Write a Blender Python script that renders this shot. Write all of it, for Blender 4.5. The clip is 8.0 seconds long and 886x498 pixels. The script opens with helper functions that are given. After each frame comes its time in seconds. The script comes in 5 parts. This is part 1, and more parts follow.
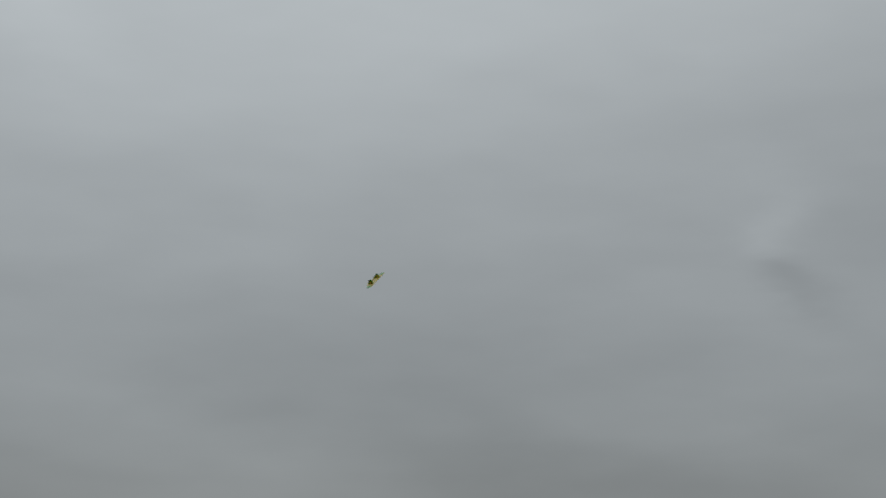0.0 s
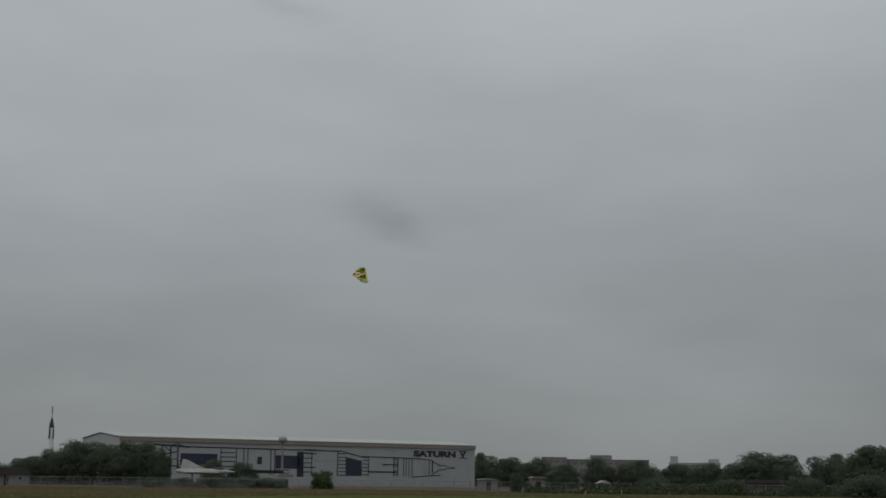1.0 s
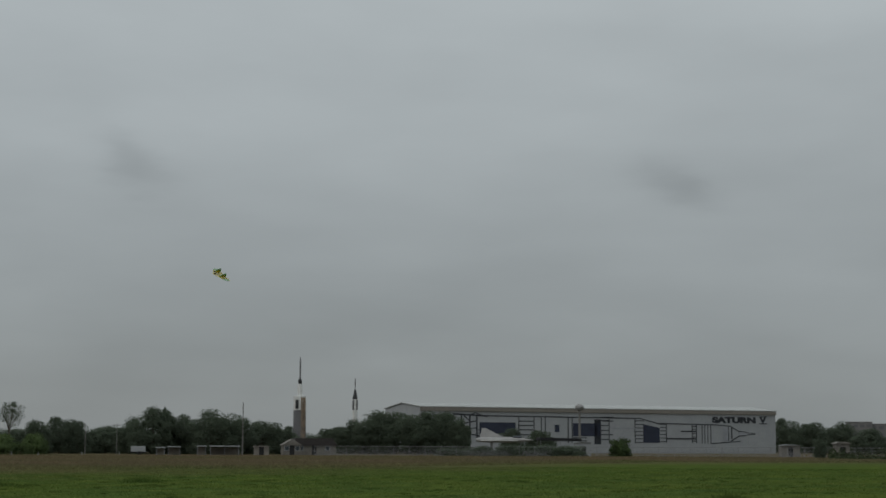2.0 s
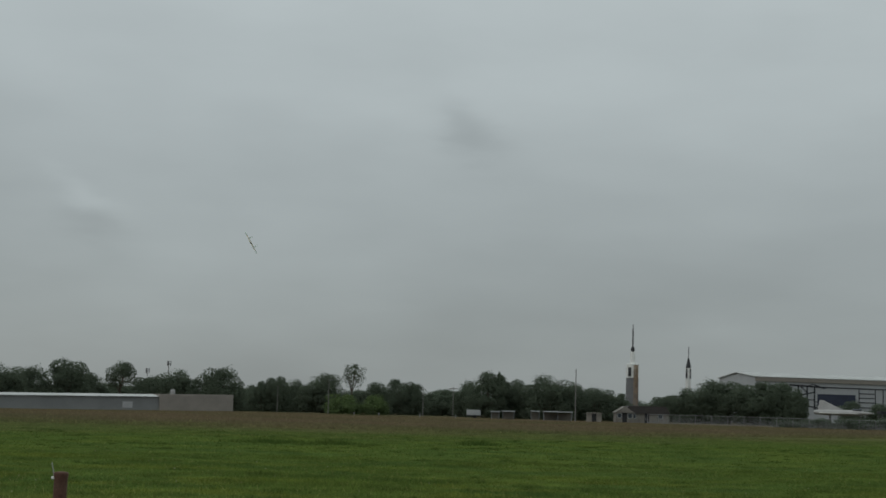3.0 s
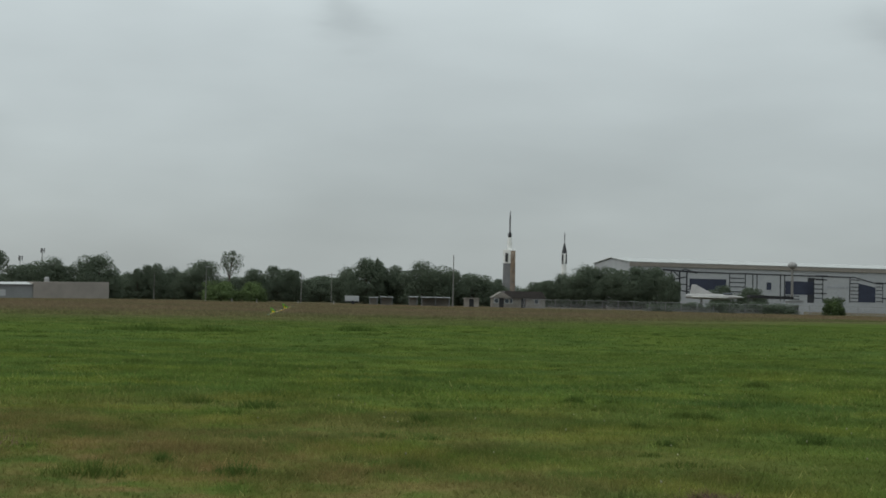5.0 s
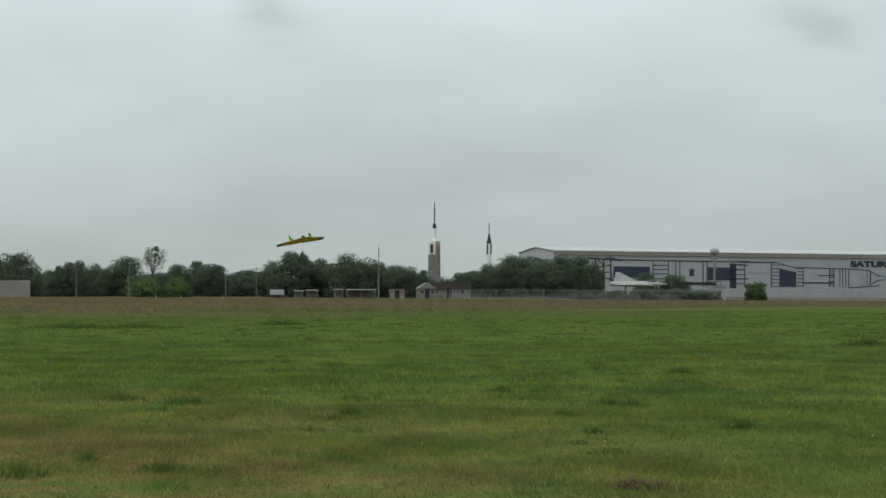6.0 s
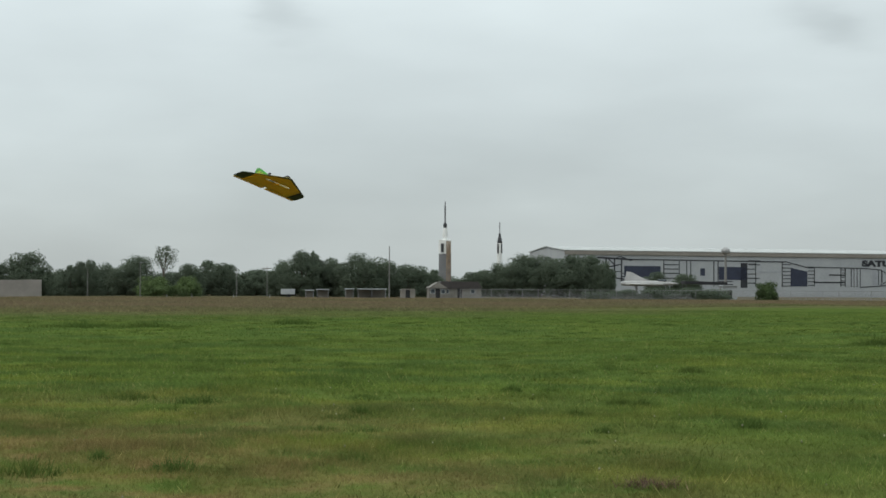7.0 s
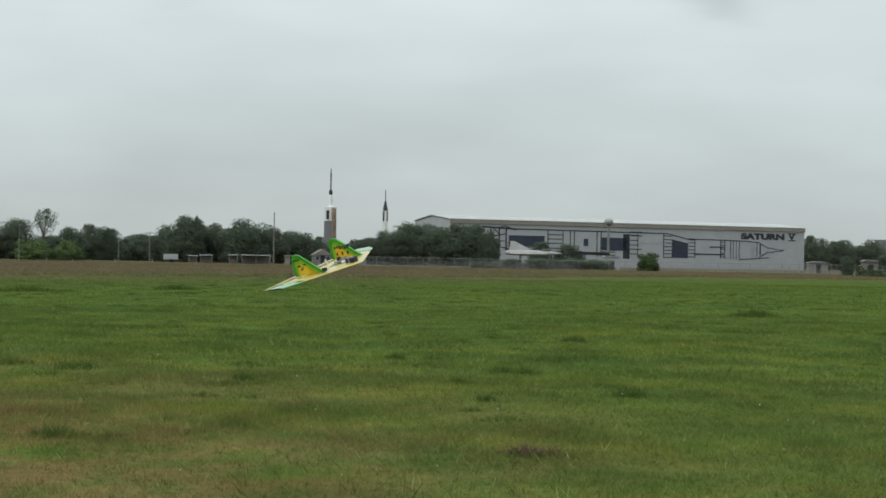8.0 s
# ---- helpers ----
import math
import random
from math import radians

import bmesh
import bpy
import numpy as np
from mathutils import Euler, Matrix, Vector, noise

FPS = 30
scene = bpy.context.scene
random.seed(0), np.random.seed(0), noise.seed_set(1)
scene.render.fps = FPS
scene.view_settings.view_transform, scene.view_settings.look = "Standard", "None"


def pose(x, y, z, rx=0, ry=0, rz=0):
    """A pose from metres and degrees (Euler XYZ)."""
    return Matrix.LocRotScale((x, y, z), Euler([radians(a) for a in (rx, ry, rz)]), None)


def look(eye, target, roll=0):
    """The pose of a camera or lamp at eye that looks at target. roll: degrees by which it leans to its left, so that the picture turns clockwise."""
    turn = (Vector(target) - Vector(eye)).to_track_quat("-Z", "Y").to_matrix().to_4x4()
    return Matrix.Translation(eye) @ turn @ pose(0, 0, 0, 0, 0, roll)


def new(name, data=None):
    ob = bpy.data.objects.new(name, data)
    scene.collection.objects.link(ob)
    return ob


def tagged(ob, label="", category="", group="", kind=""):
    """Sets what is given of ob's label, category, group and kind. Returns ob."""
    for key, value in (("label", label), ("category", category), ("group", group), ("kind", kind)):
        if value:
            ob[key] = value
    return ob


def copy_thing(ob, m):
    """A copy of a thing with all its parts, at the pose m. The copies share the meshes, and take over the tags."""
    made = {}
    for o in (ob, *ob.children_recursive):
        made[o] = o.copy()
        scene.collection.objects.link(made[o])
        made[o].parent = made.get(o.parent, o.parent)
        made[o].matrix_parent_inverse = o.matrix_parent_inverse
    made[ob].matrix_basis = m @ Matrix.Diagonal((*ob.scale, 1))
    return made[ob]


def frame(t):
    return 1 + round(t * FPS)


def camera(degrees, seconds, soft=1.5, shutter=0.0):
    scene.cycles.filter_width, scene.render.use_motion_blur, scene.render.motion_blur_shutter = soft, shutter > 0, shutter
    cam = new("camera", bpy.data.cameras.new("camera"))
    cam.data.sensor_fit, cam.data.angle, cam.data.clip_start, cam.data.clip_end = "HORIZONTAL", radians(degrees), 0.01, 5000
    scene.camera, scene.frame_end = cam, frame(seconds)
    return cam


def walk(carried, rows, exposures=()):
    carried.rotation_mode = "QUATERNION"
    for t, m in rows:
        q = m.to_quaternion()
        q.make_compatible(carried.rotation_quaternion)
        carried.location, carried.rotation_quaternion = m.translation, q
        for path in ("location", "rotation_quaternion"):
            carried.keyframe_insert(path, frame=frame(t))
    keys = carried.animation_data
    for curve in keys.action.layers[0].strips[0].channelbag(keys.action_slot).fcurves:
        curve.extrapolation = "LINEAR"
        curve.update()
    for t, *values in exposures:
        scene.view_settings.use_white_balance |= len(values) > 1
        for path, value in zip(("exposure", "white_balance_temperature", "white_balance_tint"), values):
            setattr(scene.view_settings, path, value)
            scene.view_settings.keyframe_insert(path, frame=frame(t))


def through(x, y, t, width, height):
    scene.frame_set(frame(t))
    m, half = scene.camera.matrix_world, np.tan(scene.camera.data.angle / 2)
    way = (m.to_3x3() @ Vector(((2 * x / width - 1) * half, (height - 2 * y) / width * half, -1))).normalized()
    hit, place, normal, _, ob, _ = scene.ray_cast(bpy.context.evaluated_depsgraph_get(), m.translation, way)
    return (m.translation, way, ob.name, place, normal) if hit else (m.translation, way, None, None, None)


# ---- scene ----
# A hand-held camera stands at the edge of a mown field and pans after a model aeroplane.
EYE = 1.6
CAMERA_ROWS = [
    (0, pose(0, 0, EYE, 101.520, -0.600, -32.400)),
    (0.1, pose(0, 0, EYE, 101.130, -0.600, -30.800)),
    (0.2, pose(0, 0, EYE, 100.760, -0.600, -29.180)),
    (0.3, pose(0, 0, EYE, 100.410, -0.600, -27.577)),
    (0.4, pose(0, 0, EYE, 100.073, -0.600, -25.855)),
    (0.5, pose(0, 0, EYE, 99.710, -0.600, -24.115)),
    (0.6, pose(0, 0, EYE, 99.380, -0.660, -22.386)),
    (0.7, pose(0, 0, EYE, 99.157, -0.680, -20.753)),
    (0.8, pose(0, 0, EYE, 98.977, -0.680, -19.154)),
    (0.9, pose(0, 0, EYE, 98.767, -0.690, -17.602)),
    (1, pose(0, 0, EYE, 98.523, -0.698, -16.040)),
    (1.1, pose(0, 0, EYE, 98.285, -0.690, -14.570)),
    (1.2, pose(0, 0, EYE, 98.104, -0.698, -13.218)),
    (2.3, pose(0, 0, EYE, 97.030, -0.312, -1.825)),
    (2.5, pose(0, 0, EYE, 96.747, -0.623, 0.963)),
    (3, pose(0, 0, EYE, 95.876, -1.669, 6.862)),
    (3.5, pose(0, 0, EYE, 94.637, -2.081, 9.180)),
    (4, pose(0, 0, EYE, 93.801, -1.947, 7.107)),
    (4.5, pose(0, 0, EYE, 92.889, -1.605, 5.861)),
    (4.7, pose(0, 0, EYE, 92.517, -1.490, 4.798)),
    (4.8, pose(0, 0, EYE, 92.325, -1.435, 4.058)),
    (4.9, pose(0, 0, EYE, 92.071, -1.380, 3.239)),
    (5, pose(0, 0, EYE, 91.819, -1.342, 2.402)),
    (5.1, pose(0, 0, EYE, 91.600, -1.240, 1.570)),
    (5.2, pose(0, 0, EYE, 91.413, -1.128, 0.802)),
    (6.3, pose(0, 0, EYE, 91.653, -0.278, -0.350)),
    (6.5, pose(0, 0, EYE, 91.709, -0.238, -0.223)),
    (7, pose(0, 0, EYE, 91.522, -0.319, 0.064)),
    (7.2, pose(0, 0, EYE, 91.350, -0.467, 0.120)),
    (7.3, pose(0, 0, EYE, 91.270, -0.541, 0.100)),
    (7.4, pose(0, 0, EYE, 91.220, -0.615, 0.050)),
    (7.5, pose(0, 0, EYE, 91.186, -0.689, -0.062)),
    (7.6, pose(0, 0, EYE, 91.050, -0.700, -0.360)),
    (7.7, pose(0, 0, EYE, 90.995, -0.750, -0.978)),
    (7.8, pose(0, 0, EYE, 90.930, -0.930, -1.841)),
    (7.9, pose(0, 0, EYE, 90.685, -1.000, -2.932)),
    (8, pose(0, 0, EYE, 90.387, -1.023, -4.159)),
]
EXPOSURES = [(0, -0.88, 6550, 15), (1.0, -0.88, 6550, 15), (2.5, -0.71, 6500, 11), (3.0, -0.6, 6500, 10), (3.5, -0.43, 6500, 10), (4.0, -0.27, 6500, 10), (4.5, -0.14, 6500, 10), (5.2, -0.1, 6500, 10), (6.5, 0.24, 6500, 10), (8.0, 0.28, 6500, 10)]
cam = camera(31.71, 8.0, soft=1.6, shutter=0.06)
walk(cam, CAMERA_ROWS, EXPOSURES)


# ---- sky and sun ----
def heading(az, el=0.0):
    a, e = radians(az), radians(el)
    return (math.sin(a) * math.cos(e), math.cos(a) * math.cos(e), math.sin(e))


def build_world():
    world = bpy.data.worlds.new("overcast_sky")
    scene.world = world
    world.use_nodes = True
    nt = world.node_tree
    nt.nodes.clear()
    N, L = nt.nodes.new, nt.links.new

    def math_node(op, a, b=None, c=None, clamp=False):
        n = N("ShaderNodeMath")
        n.operation, n.use_clamp = op, clamp
        for i, s in enumerate((a, b, c)):
            if s is None:
                continue
            if isinstance(s, (int, float)):
                n.inputs[i].default_value = s
            else:
                L(s, n.inputs[i])
        return n.outputs[0]

    out = N("ShaderNodeOutputWorld")
    sky = N("ShaderNodeTexSky")
    sky.sky_type = "NISHITA"
    sky.sun_disc = False
    sky.sun_elevation, sky.sun_rotation = radians(52), radians(-60)
    clear = N("ShaderNodeBackground")
    L(sky.outputs[0], clear.inputs[0])
    clear.inputs[1].default_value = 0.09
    tc = N("ShaderNodeTexCoord")
    sep = N("ShaderNodeSeparateXYZ")
    L(tc.outputs["Generated"], sep.inputs[0])
    # cloud deck: darker to the horizon, brighter to the zenith
    up = math_node("MAXIMUM", sep.outputs[2], 0.0)
    deck = math_node("MINIMUM", math_node("MULTIPLY_ADD", up, 1.36, 0.428), 1.1)
    # broad soft banks, flattened to the horizon
    mp = N("ShaderNodeMapping")
    mp.inputs["Scale"].default_value = (1.0, 1.0, 3.2)
    L(tc.outputs["Generated"], mp.inputs[0])
    banks = []
    for scale, detail, rough in ((2.6, 3.0, 0.5), (7.0, 5.0, 0.55)):
        n = N("ShaderNodeTexNoise")
        n.inputs["Scale"].default_value = scale
        n.inputs["Detail"].default_value = detail
        n.inputs["Roughness"].default_value = rough
        L(mp.outputs[0], n.inputs["Vector"])
        banks.append(n.outputs[0])
    tone = math_node("MULTIPLY_ADD", math_node("SUBTRACT", banks[0], 0.5), 0.34, deck)
    tone = math_node("MULTIPLY_ADD", math_node("SUBTRACT", banks[1], 0.5), 0.11, tone)
    # a few darker and lighter scraps of cloud under the deck
    warp = N("ShaderNodeTexNoise")
    warp.inputs["Scale"].default_value = 11.0
    warp.inputs["Detail"].default_value = 4.0
    L(mp.outputs[0], warp.inputs["Vector"])
    wv = N("ShaderNodeVectorMath")
    wv.operation = "MULTIPLY_ADD"
    wv.inputs[1].default_value = (0.05, 0.05, 0.05)
    L(warp.outputs[1], wv.inputs[0])
    L(tc.outputs["Generated"], wv.inputs[2])
    for az, el, wide, high, amount in SCRAPS:
        c = Vector(heading(az, el))
        side = Vector((c.y, -c.x, 0)).normalized()
        lift = side.cross(c)
        rel = N("ShaderNodeVectorMath")
        rel.operation = "SUBTRACT"
        rel.inputs[1].default_value = c + Vector((0.025, 0.025, 0.025))
        L(wv.outputs[0], rel.inputs[0])
        sq = []
        for axis, size in ((side * 0.86 - lift * 0.5, wide), (lift * 0.86 + side * 0.5, high), (c, 0.6)):
            d = N("ShaderNodeVectorMath")
            d.operation = "DOT_PRODUCT"
            d.inputs[1].default_value = axis / size
            L(rel.outputs[0], d.inputs[0])
            sq.append(math_node("POWER", math_node("ABSOLUTE", d.outputs["Value"]), 2.0))
        r2 = math_node("ADD", math_node("ADD", sq[0], sq[1]), sq[2])
        fall = math_node("EXPONENT", math_node("MULTIPLY", r2, -1.0))
        tone = math_node("MULTIPLY_ADD", fall, amount, tone)
    tint = N("ShaderNodeCombineColor")
    for i, k in enumerate((0.895, 1.0, 1.01)):
        L(math_node("MULTIPLY", tone, k), tint.inputs[i])
    cloud = N("ShaderNodeBackground")
    L(tint.outputs[0], cloud.inputs[0])
    cloud.inputs[1].default_value = 1.0
    mix = N("ShaderNodeMixShader")
    mix.inputs[0].default_value = 0.92
    L(clear.outputs[0], mix.inputs[1])
    L(cloud.outputs[0], mix.inputs[2])
    L(mix.outputs[0], out.inputs[0])


# azimuth, elevation, half width, half height (radians), brightness
SCRAPS = [
    (-6.3, 10.4, 0.027, 0.012, -0.11),
    (13.9, 9.4, 0.023, 0.011, -0.10),
    (9.5, 17.6, 0.035, 0.010, -0.08),
    (45.3, 10.0, 0.028, 0.014, -0.09),
    (44.4, 11.9, 0.016, 0.026, 0.08),
    (-19.5, 6.0, 0.022, 0.011, -0.07),
    (-20.0, 7.2, 0.026, 0.008, 0.07),
    (18.0, 18.5, 0.05, 0.03, 0.06),
    (53.0, 15.0, 0.20, 0.12, -0.10),
    (30.0, 5.0, 0.25, 0.06, -0.04),
    (-22.0, 3.0, 0.22, 0.07, -0.05),
]
build_world()

sun_data = bpy.data.lights.new("sun", "SUN")
sun_data.energy, sun_data.angle, sun_data.color = 0.9, radians(25), (1.0, 0.96, 0.9)
sun = new("sun", sun_data)
sun.matrix_world = look((-60, -40, 90), (0, 0, 0))


# ---- materials ----
def material(name, base, rough=0.8, metal=0.0, vary=0.25, scale=3.0, fine=40.0, bump=0.0, second=None, cover=0.5, per_piece=0.0, spec=0.3, through=0.0):
    """Two scales of noise over a base colour; second: another colour that the broad noise brings in."""
    m = bpy.data.materials.new(name)
    m.use_nodes = True
    nt = m.node_tree
    N, L = nt.nodes.new, nt.links.new
    bsdf = nt.nodes["Principled BSDF"]
    bsdf.inputs["Roughness"].default_value = rough
    bsdf.inputs["Metallic"].default_value = metal
    bsdf.inputs["Specular IOR Level"].default_value = spec
    tc = N("ShaderNodeTexCoord")
    big, small = N("ShaderNodeTexNoise"), N("ShaderNodeTexNoise")
    for n, s in ((big, scale), (small, fine)):
        n.inputs["Scale"].default_value = s
        n.inputs["Detail"].default_value = 5.0
        L(tc.outputs["Object"], n.inputs["Vector"])
    ramp = N("ShaderNodeMapRange")
    ramp.inputs[1].default_value, ramp.inputs[2].default_value = cover - 0.12, cover + 0.12
    L(big.outputs[0], ramp.inputs[0])
    mix = N("ShaderNodeMix")
    mix.data_type = "RGBA"
    L(ramp.outputs[0], mix.inputs[0])
    mix.inputs[6].default_value = (*base, 1)
    alt = second if second else tuple(c * (1 - vary) for c in base)
    mix.inputs[7].default_value = (*alt, 1)
    bright = N("ShaderNodeMapRange")
    bright.inputs[1].default_value, bright.inputs[2].default_value = 0.25, 0.75
    bright.inputs[3].default_value, bright.inputs[4].default_value = 1 - vary, 1 + vary
    L(small.outputs[0], bright.inputs[0])
    last = bright.outputs[0]
    if per_piece:
        info = N("ShaderNodeNewGeometry")
        pr = N("ShaderNodeMapRange")
        pr.inputs[3].default_value, pr.inputs[4].default_value = 1 - per_piece, 1 + per_piece
        L(info.outputs["Random Per Island"], pr.inputs[0])
        mul = N("ShaderNodeMath")
        mul.operation = "MULTIPLY"
        L(last, mul.inputs[0])
        L(pr.outputs[0], mul.inputs[1])
        last = mul.outputs[0]
    sc = N("ShaderNodeVectorMath")
    sc.operation = "SCALE"
    L(mix.outputs[2], sc.inputs[0])
    L(last, sc.inputs["Scale"])
    L(sc.outputs[0], bsdf.inputs["Base Color"])
    if bump:
        b = N("ShaderNodeBump")
        b.inputs["Strength"].default_value = bump
        b.inputs["Distance"].default_value = 0.02
        L(small.outputs[0], b.inputs["Height"])
        L(b.outputs[0], bsdf.inputs["Normal"])
    if through:
        tr = N("ShaderNodeBsdfTranslucent")
        L(sc.outputs[0], tr.inputs[0])
        ms = N("ShaderNodeMixShader")
        ms.inputs[0].default_value = through
        L(bsdf.outputs[0], ms.inputs[1])
        L(tr.outputs[0], ms.inputs[2])
        L(ms.outputs[0], nt.nodes["Material Output"].inputs[0])
    return m


def field_material(name, blades=False, spread=0.23):
    """Green sward with yellowish and dry brown patches; past the mown line the tall dead grass is straw brown."""
    m = bpy.data.materials.new(name)
    m.use_nodes = True
    nt = m.node_tree
    N, L = nt.nodes.new, nt.links.new
    bsdf = nt.nodes["Principled BSDF"]
    bsdf.inputs["Roughness"].default_value = 0.85
    bsdf.inputs["Specular IOR Level"].default_value = 0.0
    tc = N("ShaderNodeTexCoord")

    def noise_at(scale, detail=4.0, stretch=(1, 1, 0)):
        mp = N("ShaderNodeMapping")
        mp.inputs["Scale"].default_value = stretch
        L(tc.outputs["Object"], mp.inputs[0])
        n = N("ShaderNodeTexNoise")
        n.inputs["Scale"].default_value, n.inputs["Detail"].default_value = scale, detail
        L(mp.outputs[0], n.inputs["Vector"])
        return n.outputs[0]

    def ramp(v, lo, hi, a=0.0, b=1.0):
        r = N("ShaderNodeMapRange")
        for i, k in enumerate((lo, hi, a, b)):
            r.inputs[i + 1].default_value = k
        L(v, r.inputs[0])
        return r.outputs[0]

    def mix(f, a, b):
        x = N("ShaderNodeMix")
        x.data_type = "RGBA"
        for i, s in ((0, f), (6, a), (7, b)):
            if isinstance(s, tuple):
                x.inputs[i].default_value = (*s, 1)
            else:
                L(s, x.inputs[i])
        return x.outputs[2]

    def op(kind, a, b):
        x = N("ShaderNodeMath")
        x.operation = kind
        for i, s in enumerate((a, b)):
            if isinstance(s, (int, float)):
                x.inputs[i].default_value = s
            else:
                L(s, x.inputs[i])
        return x.outputs[0]

    lush, deep, yellow, straw = (0.086, 0.120, 0.027), (0.060, 0.097, 0.026), (0.126, 0.146, 0.030), (0.178, 0.120, 0.056)
    col = mix(ramp(noise_at(0.22, 5.0), 0.36, 0.66), lush, deep)
    sep = N("ShaderNodeSeparateXYZ")
    L(tc.outputs["Object"], sep.inputs[0])
    # yellower towards the standing place, less so further out
    col = mix(op("MULTIPLY", ramp(noise_at(0.42, 5.0), 0.48, 0.70, 0.0, 0.8), ramp(sep.outputs[1], 24.0, 48.0, 1.2, 0.25)), col, yellow)
    # trodden dry ground near the standing place
    near = op("MULTIPLY", ramp(sep.outputs[1], 13.0, 26.0, 1.0, 0.0), ramp(sep.outputs[0], -3.5, 3.5, 1.0, 0.15))
    dry = op("MULTIPLY", ramp(op("ADD", op("MULTIPLY", noise_at(0.35, 3.0), 0.5), op("MULTIPLY", noise_at(1.7, 6.0), 0.5)), 0.39, 0.57), near)
    col = mix(op("MULTIPLY", dry, 0.92), col, straw)
    # tall dead grass beyond the mown line, which runs askew
    line = op("SUBTRACT", op("MULTIPLY", op("MINIMUM", sep.outputs[0], 0.0), -0.65), op("MINIMUM", op("MULTIPLY", op("MAXIMUM", sep.outputs[0], 0.0), 1.45), 62.0))
    far = op("ADD", op("ADD", sep.outputs[1], line), op("MULTIPLY", op("SUBTRACT", noise_at(0.05, 3.0), 0.5), 60.0))
    brown = mix(ramp(noise_at(0.03, 4.0), 0.4, 0.65), (0.130, 0.100, 0.063), (0.098, 0.092, 0.050))
    col = mix(ramp(far, 86.0, 146.0), col, brown)
    # light and shade of low mounds, put into the colour as broad noise
    mound = ramp(noise_at(0.75, 3.0, (1, 0.7, 0)), 0.3, 0.7, 0.78, 1.22)
    fine = ramp(noise_at(9.0 if not blades else 2.0, 6.0), 0.25, 0.75, 0.66 if not blades else 1.15, 1.08 if not blades else 1.73)
    if blades:
        geo = N("ShaderNodeNewGeometry")
        col = mix(ramp(geo.outputs["Random Per Island"], 0.94, 0.96, 0.0, 0.5), col, (0.19, 0.165, 0.07))
        fine = op("MULTIPLY", fine, ramp(geo.outputs["Random Per Island"], 0, 1, 1.02 - spread, 1.02 + spread))
    fine = op("MULTIPLY", fine, mound)
    sc = N("ShaderNodeVectorMath")
    sc.operation = "SCALE"
    L(col, sc.inputs[0])
    L(fine, sc.inputs["Scale"])
    L(sc.outputs[0], bsdf.inputs["Base Color"])
    if blades:
        tr = N("ShaderNodeBsdfTranslucent")
        L(sc.outputs[0], tr.inputs[0])
        ms = N("ShaderNodeMixShader")
        ms.inputs[0].default_value = 0.5
        L(bsdf.outputs[0], ms.inputs[1])
        L(tr.outputs[0], ms.inputs[2])
        L(ms.outputs[0], nt.nodes["Material Output"].inputs[0])
    return m


GROUND = field_material("field_ground")
BLADES = field_material("grass_blades", True)
LOOSE_BLADES = field_material("loose_grass_blades", True, 0.5)
# leaf green lifted and greyed: distance haze put into the colour
LEAF = material("hazed_leaves", (0.118, 0.146, 0.104), 0.8, vary=0.08, scale=0.5, fine=3.0, second=(0.107, 0.131, 0.094), per_piece=0.05, spec=0.0, through=0.55)
LEAF_LIGHT = material("shrub_leaves", (0.125, 0.175, 0.072), 0.8, vary=0.2, scale=0.5, fine=3.0, second=(0.095, 0.130, 0.060), per_piece=0.12, spec=0.0, through=0.4)
BUSH_LEAF = material("bush_leaves", (0.055, 0.082, 0.030), 0.8, vary=0.2, scale=1.0, fine=6.0, second=(0.045, 0.065, 0.028), per_piece=0.25, spec=0.1)
SCRUB_LEAF = material("scrub_leaves", (0.060, 0.068, 0.044), 0.85, vary=0.25, scale=0.12, fine=2.0, second=(0.040, 0.062, 0.026), per_piece=0.15, spec=0.0)
BARK = material("bark", (0.11, 0.09, 0.07), 0.9, vary=0.35, scale=2, fine=15, bump=0.4)
WHITE_METAL = material("white_painted_metal", (0.320, 0.330, 0.338), 0.5, vary=0.07, scale=0.25, fine=1.2, second=(0.295, 0.306, 0.316))
ROOF_METAL = material("pale_roof_sheet", (0.40, 0.41, 0.40), 0.55, vary=0.08, scale=0.3, fine=2, second=(0.34, 0.35, 0.34))
FASCIA = material("brown_fascia", (0.22, 0.20, 0.175), 0.6, vary=0.12, scale=0.2, fine=1.5)
MURAL_BLACK = material("mural_black", (0.028, 0.030, 0.036), 0.6, vary=0.2, scale=0.4, fine=3)
MURAL_NAVY = material("mural_navy", (0.030, 0.036, 0.060), 0.6, vary=0.2, scale=0.4, fine=3)
MURAL_GREY = material("mural_grey", (0.30, 0.31, 0.33), 0.6, vary=0.15, scale=0.4, fine=3)
ROCKET_WHITE = material("rocket_white", (0.72, 0.72, 0.70), 0.5, vary=0.08, scale=0.4, fine=3, second=(0.60, 0.60, 0.58))
ROCKET_BLACK = material("rocket_black", (0.035, 0.035, 0.038), 0.5, vary=0.2, scale=0.6, fine=4)
ROCKET_GREY = material("corrugated_grey", (0.17, 0.17, 0.175), 0.5, metal=0.3, vary=0.15, scale=0.4, fine=5)
ROCKET_RUST = material("weathered_brown_metal", (0.30, 0.22, 0.15), 0.7, vary=0.25, scale=0.5, fine=4, second=(0.17, 0.12, 0.085))
CONCRETE = material("concrete", (0.29, 0.29, 0.285), 0.9, vary=0.12, scale=0.4, fine=4)
TAN_WALL = material("tan_block_wall", (0.245, 0.222, 0.20), 0.9, vary=0.12, scale=0.5, fine=5)
POLE = material("bleached_pole_wood", (0.185, 0.18, 0.17), 0.9, vary=0.15, scale=1.5, fine=14)
GREY_WALL = material("grey_metal_wall", (0.200, 0.206, 0.208), 0.6, vary=0.1, scale=0.3, fine=4)
